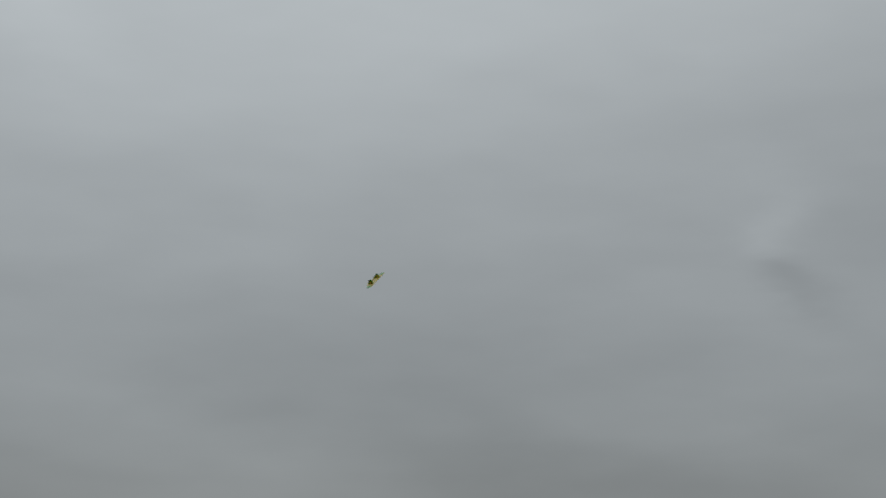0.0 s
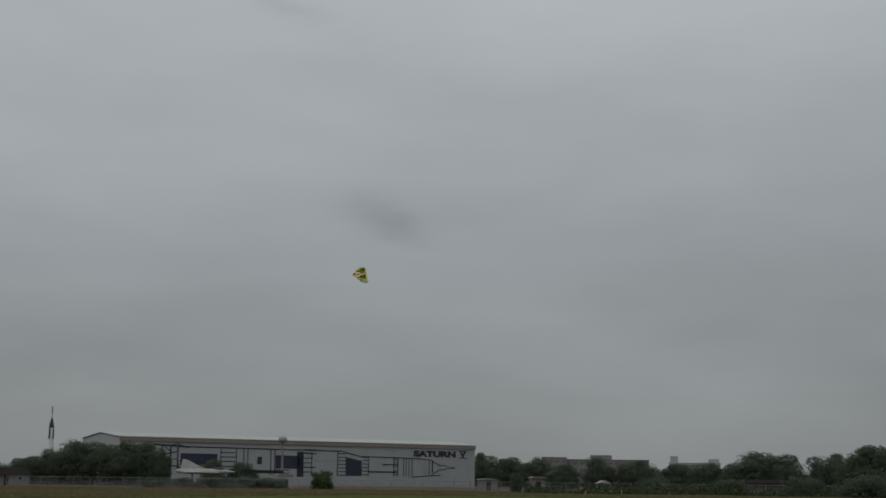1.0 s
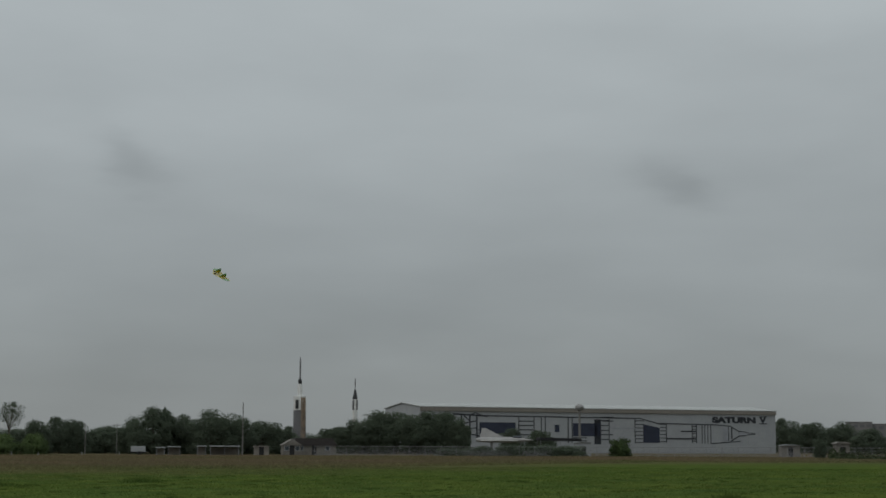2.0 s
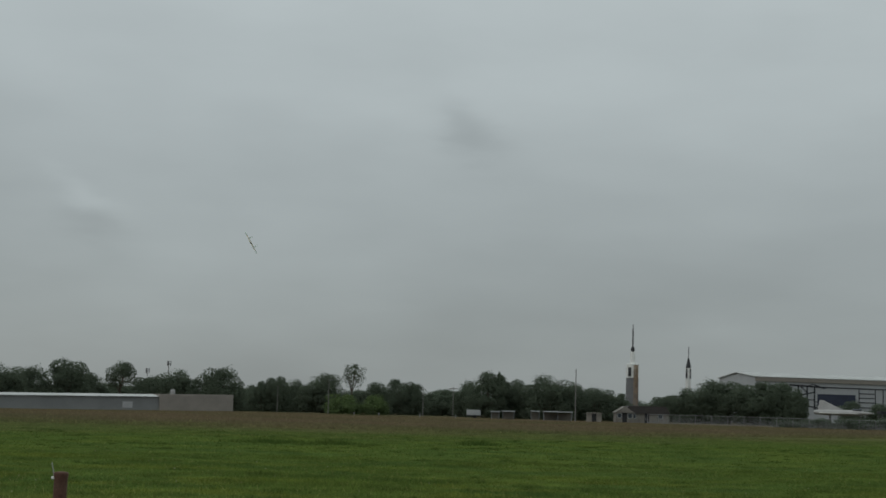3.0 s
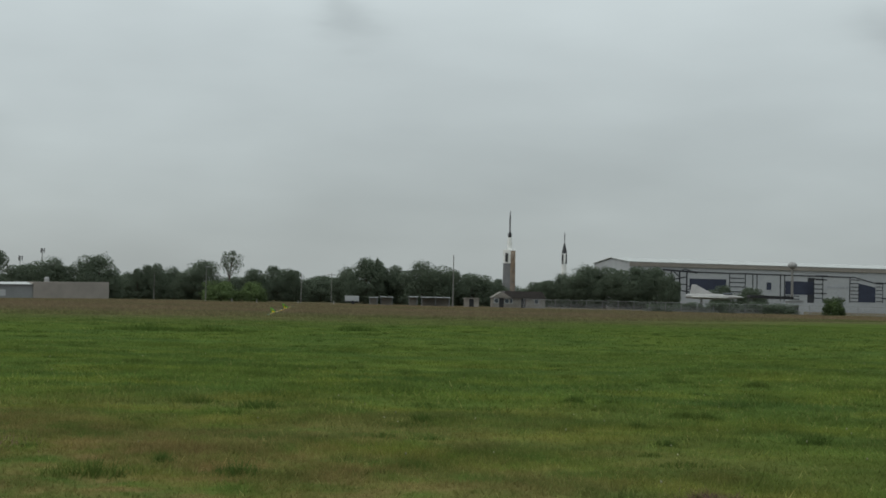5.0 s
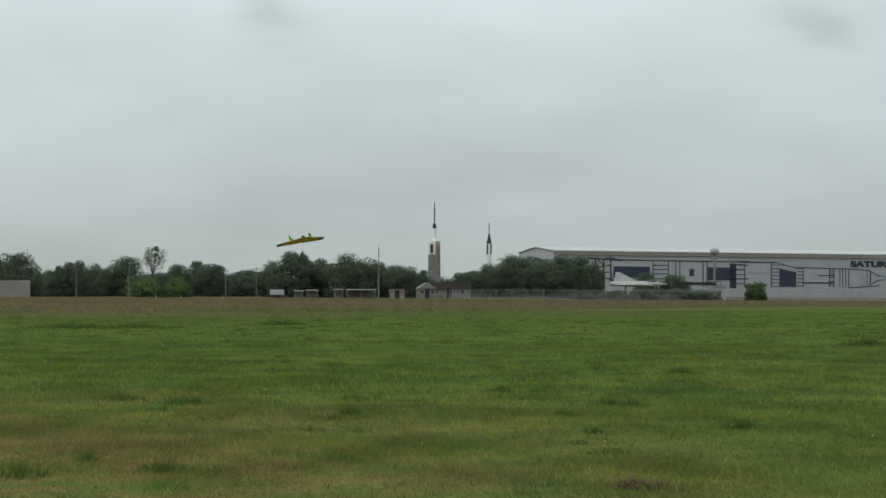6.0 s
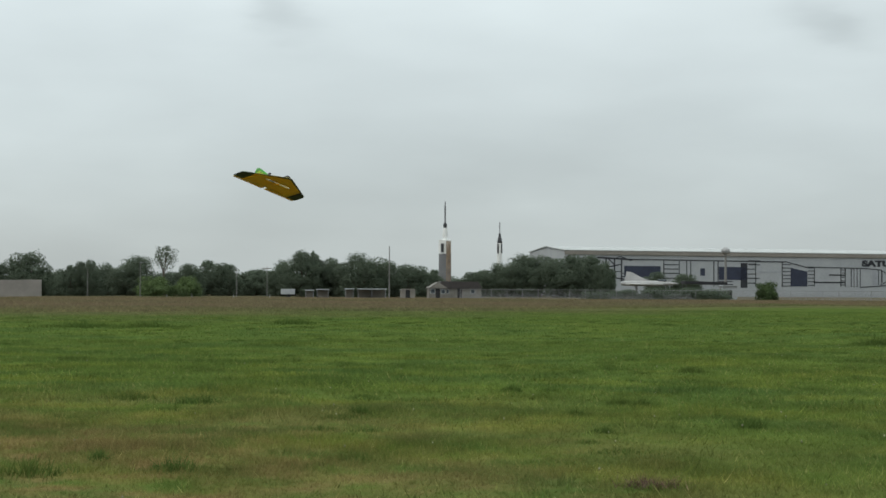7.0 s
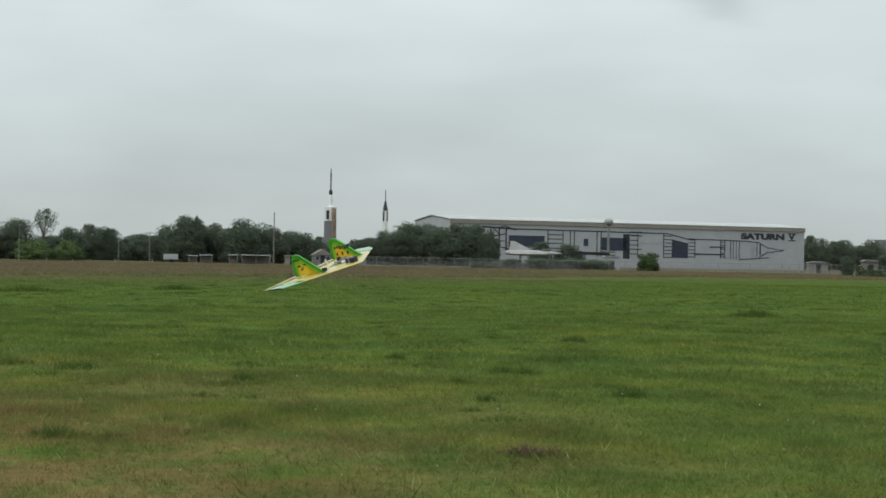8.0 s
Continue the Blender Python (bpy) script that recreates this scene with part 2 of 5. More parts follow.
DARK_ROOF = material("dark_shingle", (0.055, 0.048, 0.046), 0.85, vary=0.2, scale=1, fine=6)
DARK = material("dark_opening", (0.02, 0.02, 0.022), 0.7, vary=0.2, scale=1, fine=6)
WOOD_GREY = material("weathered_wood", (0.20, 0.185, 0.165), 0.9, vary=0.25, scale=1.5, fine=14)
JET_PALE = material("pale_aircraft_paint", (0.37, 0.36, 0.355), 0.5, vary=0.1, scale=0.4, fine=3, second=(0.31, 0.305, 0.30))
GALV = material("galvanised_steel", (0.24, 0.24, 0.245), 0.6, metal=0.3, vary=0.12, scale=1, fine=10)
BUILDING_TAN = material("far_concrete", (0.195, 0.19, 0.19), 0.9, vary=0.1, scale=0.1, fine=1)
FAR_GLASS = material("shaded_far_glass", (0.13, 0.13, 0.135), 0.4, vary=0.1, scale=0.5, fine=3)
GLASS_DARK = material("dark_window_glass", (0.05, 0.06, 0.07), 0.15, vary=0.1, scale=0.5, fine=3, spec=0.6)
RUST = material("rusted_pipe", (0.100, 0.056, 0.040), 0.85, vary=0.3, scale=6, fine=45, bump=0.4, second=(0.085, 0.042, 0.030))
PIPE_BLACK = material("black_coating", (0.020, 0.017, 0.018), 0.7, vary=0.3, scale=6, fine=40, bump=0.3)
TUFT = material("tuft_blades", (0.072, 0.116, 0.029), 0.85, vary=0.2, scale=0.5, fine=8, second=(0.084, 0.116, 0.029), per_piece=0.3, spec=0.0, through=0.4)
FLOWER = material("pale_clover", (0.30, 0.29, 0.18), 0.8, vary=0.2, scale=2, fine=20, per_piece=0.4)
STRAW = material("dead_straw", (0.22, 0.145, 0.095), 0.9, vary=0.3, scale=1.5, fine=20, second=(0.11, 0.066, 0.046), per_piece=0.6)
FOAM_YELLOW = material("yellow_orange_film", (0.92, 0.44, 0.030), 0.45, vary=0.1, scale=5, fine=30, second=(0.90, 0.38, 0.025))
# cream for the slot's rim, and for sky sheen painted on the gold wing top
FOAM_CREAM_SHEEN = material("cream_foam_and_sheen", (0.56, 0.48, 0.24), 0.22, vary=0.06, scale=5, fine=40, spec=0.6)
FOAM_GOLD = material("gold_top_film", (0.43, 0.33, 0.08), 0.18, vary=0.1, scale=5, fine=40, second=(0.40, 0.35, 0.10), spec=0.6)
FOAM_MINT = material("mint_green_film", (0.11, 0.29, 0.13), 0.16, vary=0.08, scale=6, fine=40, second=(0.15, 0.31, 0.12), spec=0.6)
EDGE_TAPE = material("dark_edge_tape", (0.06, 0.05, 0.02), 0.5, vary=0.2, scale=6, fine=40)
FOAM_BLACK = material("black_film", (0.030, 0.026, 0.036), 0.5, vary=0.2, scale=6, fine=40)
FIN_GREEN = material("green_film", (0.038, 0.23, 0.026), 0.4, vary=0.15, scale=8, fine=40, second=(0.065, 0.30, 0.026))
FIN_LIME = material("lime_film", (0.25, 0.42, 0.026), 0.45, vary=0.15, scale=8, fine=40)
FIN_GOLD = material("gold_film", (0.66, 0.50, 0.03), 0.45, vary=0.12, scale=10, fine=40, second=(0.68, 0.36, 0.02))
MOTOR_METAL = material("dark_motor_metal", (0.07, 0.07, 0.075), 0.4, metal=0.6, vary=0.15, scale=20, fine=80)
PLASTIC_WHITE = material("white_plastic", (0.75, 0.75, 0.73), 0.5, vary=0.05, scale=10, fine=60)


# ---- mesh helpers ----
def link_mesh(name, bm, mats):
    me = bpy.data.meshes.new(name)
    bm.to_mesh(me)
    bm.free()
    for m in mats if isinstance(mats, (list, tuple)) else (mats,):
        me.materials.append(m)
    return new(name, me)


def part(name, bm, mat, parent, label=""):
    ob = link_mesh(name, bm, mat)
    ob.parent = parent
    return tagged(ob, label)


def thing(name, label, category, m=None, group="", kind=""):
    ob = new(name)
    ob.empty_display_size = 0.2
    if m is not None:
        ob.matrix_basis = m
    return tagged(ob, label, category, group, kind)


def box(bm, lo, hi, bevel=0.0):
    r = bmesh.ops.create_cube(bm, size=1.0)
    c = [(a + b) / 2 for a, b in zip(lo, hi)]
    s = [abs(b - a) for a, b in zip(lo, hi)]
    for v in r["verts"]:
        v.co = Vector([v.co[i] * s[i] + c[i] for i in range(3)])
    if bevel:
        es = list({e for v in r["verts"] for e in v.link_edges})
        bmesh.ops.bevel(bm, geom=es, offset=bevel, segments=1, affect="EDGES")
    return bm


def rod(bm, a, b, r0, r1=None, seg=8):
    a, b = Vector(a), Vector(b)
    r1 = r0 if r1 is None else r1
    d = b - a
    m = Matrix.Translation((a + b) / 2) @ d.to_track_quat("Z", "Y").to_matrix().to_4x4()
    bmesh.ops.create_cone(bm, cap_ends=True, segments=seg, radius1=r0, radius2=max(r1, 1e-4), depth=d.length, matrix=m)
    return bm


def lathe(bm, profile, seg=20, at=(0, 0)):
    """profile: (radius, z) from the bottom up."""
    rings = []
    for r, z in profile:
        rings.append([bm.verts.new((at[0] + r * math.cos(2 * math.pi * i / seg), at[1] + r * math.sin(2 * math.pi * i / seg), z)) for i in range(seg)])
    for a, b in zip(rings, rings[1:]):
        for i in range(seg):
            bm.faces.new((a[i], a[(i + 1) % seg], b[(i + 1) % seg], b[i]))
    bm.faces.new(rings[0][::-1])
    bm.faces.new(rings[-1])
    return bm


def slab(bm, outline, y0, y1):
    """A plate: an outline in x, z, thick from y0 to y1."""
    a = [bm.verts.new((x, y0, z)) for x, z in outline]
    b = [bm.verts.new((x, y1, z)) for x, z in outline]
    n = len(a)
    bm.faces.new(a)
    bm.faces.new(b[::-1])
    for i in range(n):
        bm.faces.new((a[i], b[i], b[(i + 1) % n], a[(i + 1) % n]))
    bmesh.ops.recalc_face_normals(bm, faces=bm.faces)
    return bm


def fresh(fn, *args, **kw):
    bm = bmesh.new()
    fn(bm, *args, **kw)
    return bm


def triangles(name, verts, tris, mat):
    me = bpy.data.meshes.new(name)
    nv, nf = len(verts), len(tris)
    me.vertices.add(nv)
    me.vertices.foreach_set("co", np.asarray(verts, np.float32).ravel())
    me.loops.add(nf * 3)
    me.loops.foreach_set("vertex_index", np.asarray(tris, np.int32).ravel())
    me.polygons.add(nf)
    me.polygons.foreach_set("loop_start", np.arange(0, nf * 3, 3, dtype=np.int32))
    me.update(calc_edges=True)
    me.validate()
    me.materials.append(mat)
    return new(name, me)


def polar(az, d):
    a = radians(az)
    return d * math.sin(a), d * math.cos(a)


# ---- ground ----
def ground_z(x, y):
    """Nearly level; it falls off gently on the far left."""
    x, y = np.asarray(x, float), np.asarray(y, float)
    fall = np.clip((y - 120) / 120, 0, 1) * np.clip(-x - 72, 0, 120)
    roll = 0.035 * np.sin(x * 0.21 + 0.6 * np.sin(y * 0.13)) * np.sin(y * 0.17 + 1.0)
    return -0.018 * fall + roll * np.clip(np.hypot(x, y) / 10, 0, 1) * (np.hypot(x, y) < 200)


def build_ground():
    radii = np.concatenate([[0.5], np.geomspace(2, 4600, 110)])
    seg = 240
    bm = bmesh.new()
    rings = []
    for r in radii:
        ring = []
        for i in range(seg):
            x, y = r * math.cos(2 * math.pi * i / seg), r * math.sin(2 * math.pi * i / seg)
            ring.append(bm.verts.new((x, y, float(ground_z(x, y)))))
        rings.append(ring)
    bm.faces.new(rings[0])
    for a, b in zip(rings, rings[1:]):
        for i in range(seg):
            bm.faces.new((a[i], b[i], b[(i + 1) % seg], a[(i + 1) % seg]))
    ob = link_mesh("ground", bm, GROUND)
    bmesh_smooth(ob)
    return tagged(ob, "flat grass field, mown green near and dead brown beyond", "field", kind="structure")


def bmesh_smooth(ob):
    ob.data.polygons.foreach_set("use_smooth", np.ones(len(ob.data.polygons), bool))


build_ground()


def smooth_noise(x, y, scale, seed):
    """Cheap value noise for scattering."""
    rng = np.random.default_rng(seed)
    t = rng.random((64, 64))
    u, w = x / scale, y / scale
    i, j = np.floor(u).astype(int), np.floor(w).astype(int)
    a, b = u - i, w - j
    a, b = a * a * (3 - 2 * a), b * b * (3 - 2 * b)
    g = lambda p, q: t[p % 64, q % 64]
    return (g(i, j) * (1 - a) + g(i + 1, j) * a) * (1 - b) + (g(i, j + 1) * (1 - a) + g(i + 1, j + 1) * a) * b


def scatter_grass(name, r0, r1, az0, az1, per_m2, blades, high, wide, seed, label, clumpy=1.0, mat=None, keep=None):
    rng = np.random.default_rng(seed)
    area = 0.5 * radians(az1 - az0) * (r1 * r1 - r0 * r0)
    n = int(area * per_m2)
    r = np.sqrt(rng.random(n) * (r1 * r1 - r0 * r0) + r0 * r0)
    a = np.radians(az0 + rng.random(n) * (az1 - az0))
    x, y = r * np.sin(a), r * np.cos(a)
    if keep is not None:
        k = keep(x, y)
        x, y = x[k], y[k]
        n = len(x)
    lush = smooth_noise(x, y, 2.3, seed + 5) * 0.6 + smooth_noise(x, y, 0.7, seed + 6) * 0.4
    tall = high * (0.72 + 0.6 * np.clip((lush - 0.35) / 0.4, 0, 1.3) * clumpy)
    x, y, tall = (np.repeat(q, blades) for q in (x, y, tall))
    m = n * blades
    x = x + rng.normal(0, wide * 2.5, m)
    y = y + rng.normal(0, wide * 2.5, m)
    h = tall * (0.5 + 0.8 * rng.random(m))
    w = wide * (0.6 + 0.8 * rng.random(m))
    th = rng.random(m) * np.pi
    lean = rng.normal(0, 0.6, (m, 2)) * h[:, None]
    z = ground_z(x, y) - 0.01
    v = np.empty((m, 3, 3))
    v[:, 0] = np.stack([x - w * np.cos(th), y - w * np.sin(th), z], 1)
    v[:, 1] = np.stack([x + w * np.cos(th), y + w * np.sin(th), z], 1)
    v[:, 2] = np.stack([x + lean[:, 0], y + lean[:, 1], z + h], 1)
    ob = triangles(name, v.reshape(-1, 3), np.arange(m * 3).reshape(-1, 3), mat or BLADES)
    return tagged(ob, label, "grass", kind="stuff")


scatter_grass("field_grass", 0.5, 9, -180, 180, 70, 2, 0.06, 0.0045, 16, "short green field grass underfoot")
scatter_grass("field_grass", 9, 45, 28, 330, 8, 2, 0.08, 0.012, 17, "short green field grass behind the standing place")


def mown_line(x):
    return 122 + np.minimum(1.45 * np.maximum(x, 0), 62) + 0.65 * np.minimum(x, 0)


scatter_grass("field_grass", 8.5, 22, -30, 24, 430, 3, 0.048, 0.0050, 11, "short green field grass with dry blades", clumpy=1.5)
scatter_grass("field_grass", 8.5, 21, -30, 24, 40, 2, 0.085, 0.0065, 18, "taller loose blades above the mown sward", clumpy=1.2, mat=LOOSE_BLADES)
scatter_grass("field_grass", 21, 34, -30, 26, 16, 2, 0.09, 0.009, 19, "taller loose blades above the mown sward", clumpy=1.4, mat=LOOSE_BLADES)
scatter_grass("field_grass", 22, 50, -30, 28, 110, 3, 0.052, 0.010, 12, "short green field grass, uneven and tufted", clumpy=1.6)
scatter_grass("field_grass", 50, 135, -32, 34, 18, 2, 0.060, 0.026, 13, "green field grass further out", clumpy=0.5, keep=lambda x, y: y < mown_line(x) + 8)
scatter_grass("dead_tall_grass", 75, 310, -32, 46, 15.0, 1, 0.24, 0.05, 14, "tall dead brown grass past the mown field", clumpy=0.4, keep=lambda x, y: (y > mown_line(x)) & (y < 296))


def build_clumps():
    """Darker, taller tufts that stand out of the sward, and one dead brown one."""
    rng = np.random.default_rng(91)
    rows = [(-13.1, 65.5, 1.1, 0.36), (-10.8, 65.4, 0.8, 0.33), (-5.6, 74.0, 0.6, 0.4), (-8.1, 34.3, 0.95, 0.15), (-13.5, 35.8, 0.35, 0.15), (-9.0, 21.9, 0.21, 0.19),
            (-11.3, 22.7, 0.25, 0.13), (-4.1, 26.0, 0.47, 0.22), (-3.1, 20.2, 0.09, 0.15), (-8.5, 16.6, 0.12, 0.08), (-12.4, 14.9, 0.06, 0.12), (-9.7, 14.0, 0.14, 0.15),
            (-15.0, 13.9, 0.26, 0.19), (9.0, 31.4, 0.19, 0.16), (7.3, 22.2, 0.12, 0.16), (4.8, 20.4, 0.1, 0.12), (6.4, 22.6, 0.11, 0.13),
            (11.1, 19.1, 0.16, 0.17), (15.5, 49.1, 0.41, 0.4), (5.8, 18.0, 0.08, 0.09), (2.5, 24.9, 0.1, 0.14)]
    rows += [(rng.uniform(-22, 22), math.sqrt(rng.uniform(200, 8000)), rng.uniform(0.06, 0.3), rng.uniform(0.035, 0.08)) for _ in range(300)]
    vs = []
    for az, d, spread, high in rows:
        cx, cy = polar(az, d)
        n = int((90 if high < 0.081 else 220) + 420 * spread)
        w0 = 0.0028 + 0.0002 * d
        x, y = cx + rng.normal(0, spread, n), cy + rng.normal(0, spread * 0.8, n)
        h = high * (0.35 + 0.75 * rng.random(n)) * np.exp(-(((x - cx) / spread) ** 2 + ((y - cy) / spread) ** 2) / 3)
        th, w = rng.random(n) * np.pi, w0 * (0.6 + 0.8 * rng.random(n))
        lean = rng.normal(0, 0.55, (n, 2)) * h[:, None]
        z = ground_z(x, y) - 0.01
        vs.append(np.stack([np.stack([x - w * np.cos(th), y - w * np.sin(th), z], 1), np.stack([x + w * np.cos(th), y + w * np.sin(th), z], 1),
                            np.stack([x + lean[:, 0], y + lean[:, 1], z + h + 0.02], 1)], 1))
    v = np.concatenate(vs).reshape(-1, 3)
    tagged(triangles("grass_tufts", v, np.arange(len(v)).reshape(-1, 3), TUFT), "dark green taller grass tufts in the field", "grass", kind="stuff")
    n = 420
    cx, cy = polar(7.5, 12.9)
    x, y = cx + rng.normal(0, 0.12, n), cy + rng.normal(0, 0.10, n)
    h = 0.11 * (0.3 + 0.8 * rng.random(n))
    th = rng.random(n) * np.pi
    lean = rng.normal(0, 0.9, (n, 2)) * h[:, None]
    z = ground_z(x, y) - 0.01
    v = np.stack([np.stack([x - 0.004 * np.cos(th), y - 0.004 * np.sin(th), z], 1), np.stack([x + 0.004 * np.cos(th), y + 0.004 * np.sin(th), z], 1),
                  np.stack([x + lean[:, 0], y + lean[:, 1], z + h], 1)], 1).reshape(-1, 3)
    tagged(triangles("dead_clump", v, np.arange(len(v)).reshape(-1, 3), STRAW), "small clump of dead brown weeds in the field", "grass", kind="stuff")


def build_flowers():
    """Sparse pale clover heads and dry seed heads on the sward."""
    rng = np.random.default_rng(47)
    n = 130
    az, d = rng.uniform(-24, 18, n), np.sqrt(rng.uniform(110, 2400, n))
    x, y = d * np.sin(np.radians(az)), d * np.cos(np.radians(az))
    z = ground_z(x, y) + rng.uniform(0.05, 0.10, n)
    r = rng.uniform(0.008, 0.016, n)
    corner = np.array([(1, 0, 0), (-0.5, 0.87, 0), (-0.5, -0.87, 0), (0, 0, 1.1), (0, 0, -1.1)])
    v = (np.stack([x, y, z], 1)[:, None, :] + corner[None] * r[:, None, None]).reshape(-1, 3)
    shape = np.array([(0, 1, 3), (1, 2, 3), (2, 0, 3), (1, 0, 4), (2, 1, 4), (0, 2, 4)])
    tris = (np.arange(n)[:, None, None] * 5 + shape[None]).reshape(-1, 3)
    tagged(triangles("clover_heads", v, tris, FLOWER), "small pale clover heads scattered in the grass", "flowers", kind="stuff")


build_clumps()
build_flowers()


# ---- trees ----
def tree_mesh_pair(seed, width, height, trunk_high, leaves, leaf, gap=0.0, skirt=False):
    """Trunk with limbs, and a crown of small leaf sprays round the ends of the limbs."""
    rng = np.random.default_rng(seed)
    bm = bmesh.new()
    base_r = (0.03 * height + 0.05) * (0.5 if gap else 1.0)
    fork = Vector((rng.normal(0, 0.03) * height, rng.normal(0, 0.03) * height, trunk_high))
    rod(bm, (0, 0, -0.2), fork, base_r, base_r * 0.7, 9)
    ends = []
    for i in range(11):
        a = 2 * math.pi * (i + rng.random() * 0.7) / 11
        up = 0.22 + 0.78 * rng.random()
        reach = width * 0.5 * math.sqrt(max(0.08, 1 - (up - 0.3) ** 2)) * (0.62 + 0.3 * rng.random())
        z = trunk_high + (height - trunk_high) * up * 0.86
        if i > 8:
            reach *= 0.3
            z = trunk_high + (height - trunk_high) * 0.86
        e = Vector((math.cos(a) * reach, math.sin(a) * reach, z))
        mid = fork.lerp(e, 0.5) + Vector((0, 0, 0.05 * height))
        rod(bm, fork, mid, base_r * 0.45, base_r * 0.3, 6)
        rod(bm, mid, e, base_r * 0.3, base_r * 0.1, 5)
        ends += [e, mid.lerp(e, 0.4)]
    if skirt:
        for i in range(14):
            a = 2 * math.pi * (i + rng.random()) / 7
            low = 0.14 if i < 7 else 0.36
            ends.append(Vector((math.cos(a) * width * 0.36, math.sin(a) * width * 0.36, height * low)))
    trunk = bpy.data.meshes.new("trunk")
    bm.to_mesh(trunk)
    bm.free()
    trunk.materials.append(BARK)
    c = np.array([list(e) for e in ends])
    size = np.clip(rng.normal(0.195, 0.04, len(c)), 0.1, 0.28) * width * (1 - gap)
    pick = rng.integers(0, len(c), leaves)
    d = rng.normal(0, 1, (leaves, 3))
    d /= np.linalg.norm(d, axis=1)[:, None]
    rad = size[pick] * (0.72 + 0.28 * rng.random(leaves)) * (1 + 0.12 * rng.normal(0, 1, leaves) * (rng.random(leaves) > 0.8))
    p = c[pick] + d * rad[:, None] * np.array([1, 1, 0.78])
    # part of the leaves lie on the outer shell of the whole crown
    shell = rng.random(leaves) < (0.2 if skirt else 0.55)
    bulge = 0.84 + 0.15 * np.sin(d[:, 0] * 5 + seed) * np.sin(d[:, 1] * 6 + 2 * seed) + 0.06 * np.sin(d[:, 2] * 9 + seed) + 0.03 * rng.normal(0, 1, leaves)
    mid_z, half = (height * 0.46, height * 0.56) if skirt else (height * 0.72, height * 0.27)
    p[shell] = (d * bulge[:, None] * np.array([width * 0.5, width * 0.5, half]) + np.array([0, 0, mid_z]))[shell]
    p[:, 2] = np.maximum(p[:, 2] * height / np.percentile(p[:, 2], 99.7), 0.1)
    face = d + rng.normal(0, 0.22, (leaves, 3))
    face /= np.linalg.norm(face, axis=1)[:, None]
    t1 = np.cross(face, rng.normal(0, 1, (leaves, 3)))
    t1 /= np.linalg.norm(t1, axis=1)[:, None]
    t2 = np.cross(face, t1)
    s = leaf * (0.6 + 0.8 * rng.random(leaves))[:, None]
    v = np.stack([p - t1 * s, p + t2 * s * 0.7, p + t1 * s, p - t2 * s * 0.7], 1).reshape(-1, 3)
    k = np.arange(leaves)[:, None] * 4
    tris = np.concatenate([k + [0, 1, 2], k + [0, 2, 3]], 1).reshape(-1, 3)
    return trunk, v, tris


def tree_kind(name, label, seed, width, height, trunk_high, leaves, leaf, mat=None, gap=0.0, skirt=False, group=""):
    trunk, v, tris = tree_mesh_pair(seed, width, height, trunk_high, leaves, leaf, gap, skirt)
    ob = thing(name, label, "tree" if height > 4.5 else "bush", group=group)
    t = new("trunk", trunk)
    t.parent = ob
    c = triangles("crown", v, tris, mat or LEAF)
    c.parent = ob
    ob["w"], ob["h"] = width, height
    return ob


def plant(kind, az, d, height, width, turn):
    x, y = polar(az, d)
    sx, sz = width / kind["w"], height / kind["h"]
    m = pose(x, y, float(ground_z(x, y)), 0, 0, turn)
    if kind["used"]:
        ob = copy_thing(kind["ob"], m)
    else:
        ob, kind["used"] = kind["ob"], True
        ob.matrix_basis = m
    ob.scale = (sx, sx, sz)
    return ob


def kind_of(*a, **k):
    return {"ob": tree_kind(*a, **k), "w": a[3], "h": a[4], "used": False}


OAKS = [kind_of("oak_tree", "dark green broad-crowned oak behind the field fence", 20 + i, 10.0, 9.0, 1.6, 17000, 0.165, skirt=True, group="tree line") for i in range(5)]
PINE = kind_of("tall_tree", "thin-crowned tree standing above the tree line", 41, 5.4, 10.8, 4.6, 2300, 0.115, gap=0.36)
DENSE = kind_of("tall_tree", "round-crowned dark tree standing above the tree line", 43, 5.4, 10.8, 4.2, 4200, 0.13, gap=0.12)
DARK_SHRUB = kind_of("shrub", "dark green shrub on the rough ground before the wood", 53, 6.0, 4.0, 0.4, 5000, 0.15, skirt=True, group="shrubs before the wood")
SHRUB = kind_of("shrub", "light green leafy shrub before the tree line", 51, 6.0, 4.0, 0.4, 5000, 0.15, mat=LEAF_LIGHT, skirt=True, group="shrubs by the fence")
BUSH = kind_of("round_bush", "round clipped dark green bush beside the fence", 61, 4.2, 3.4, 0.3, 3600, 0.14, mat=BUSH_LEAF, skirt=True)

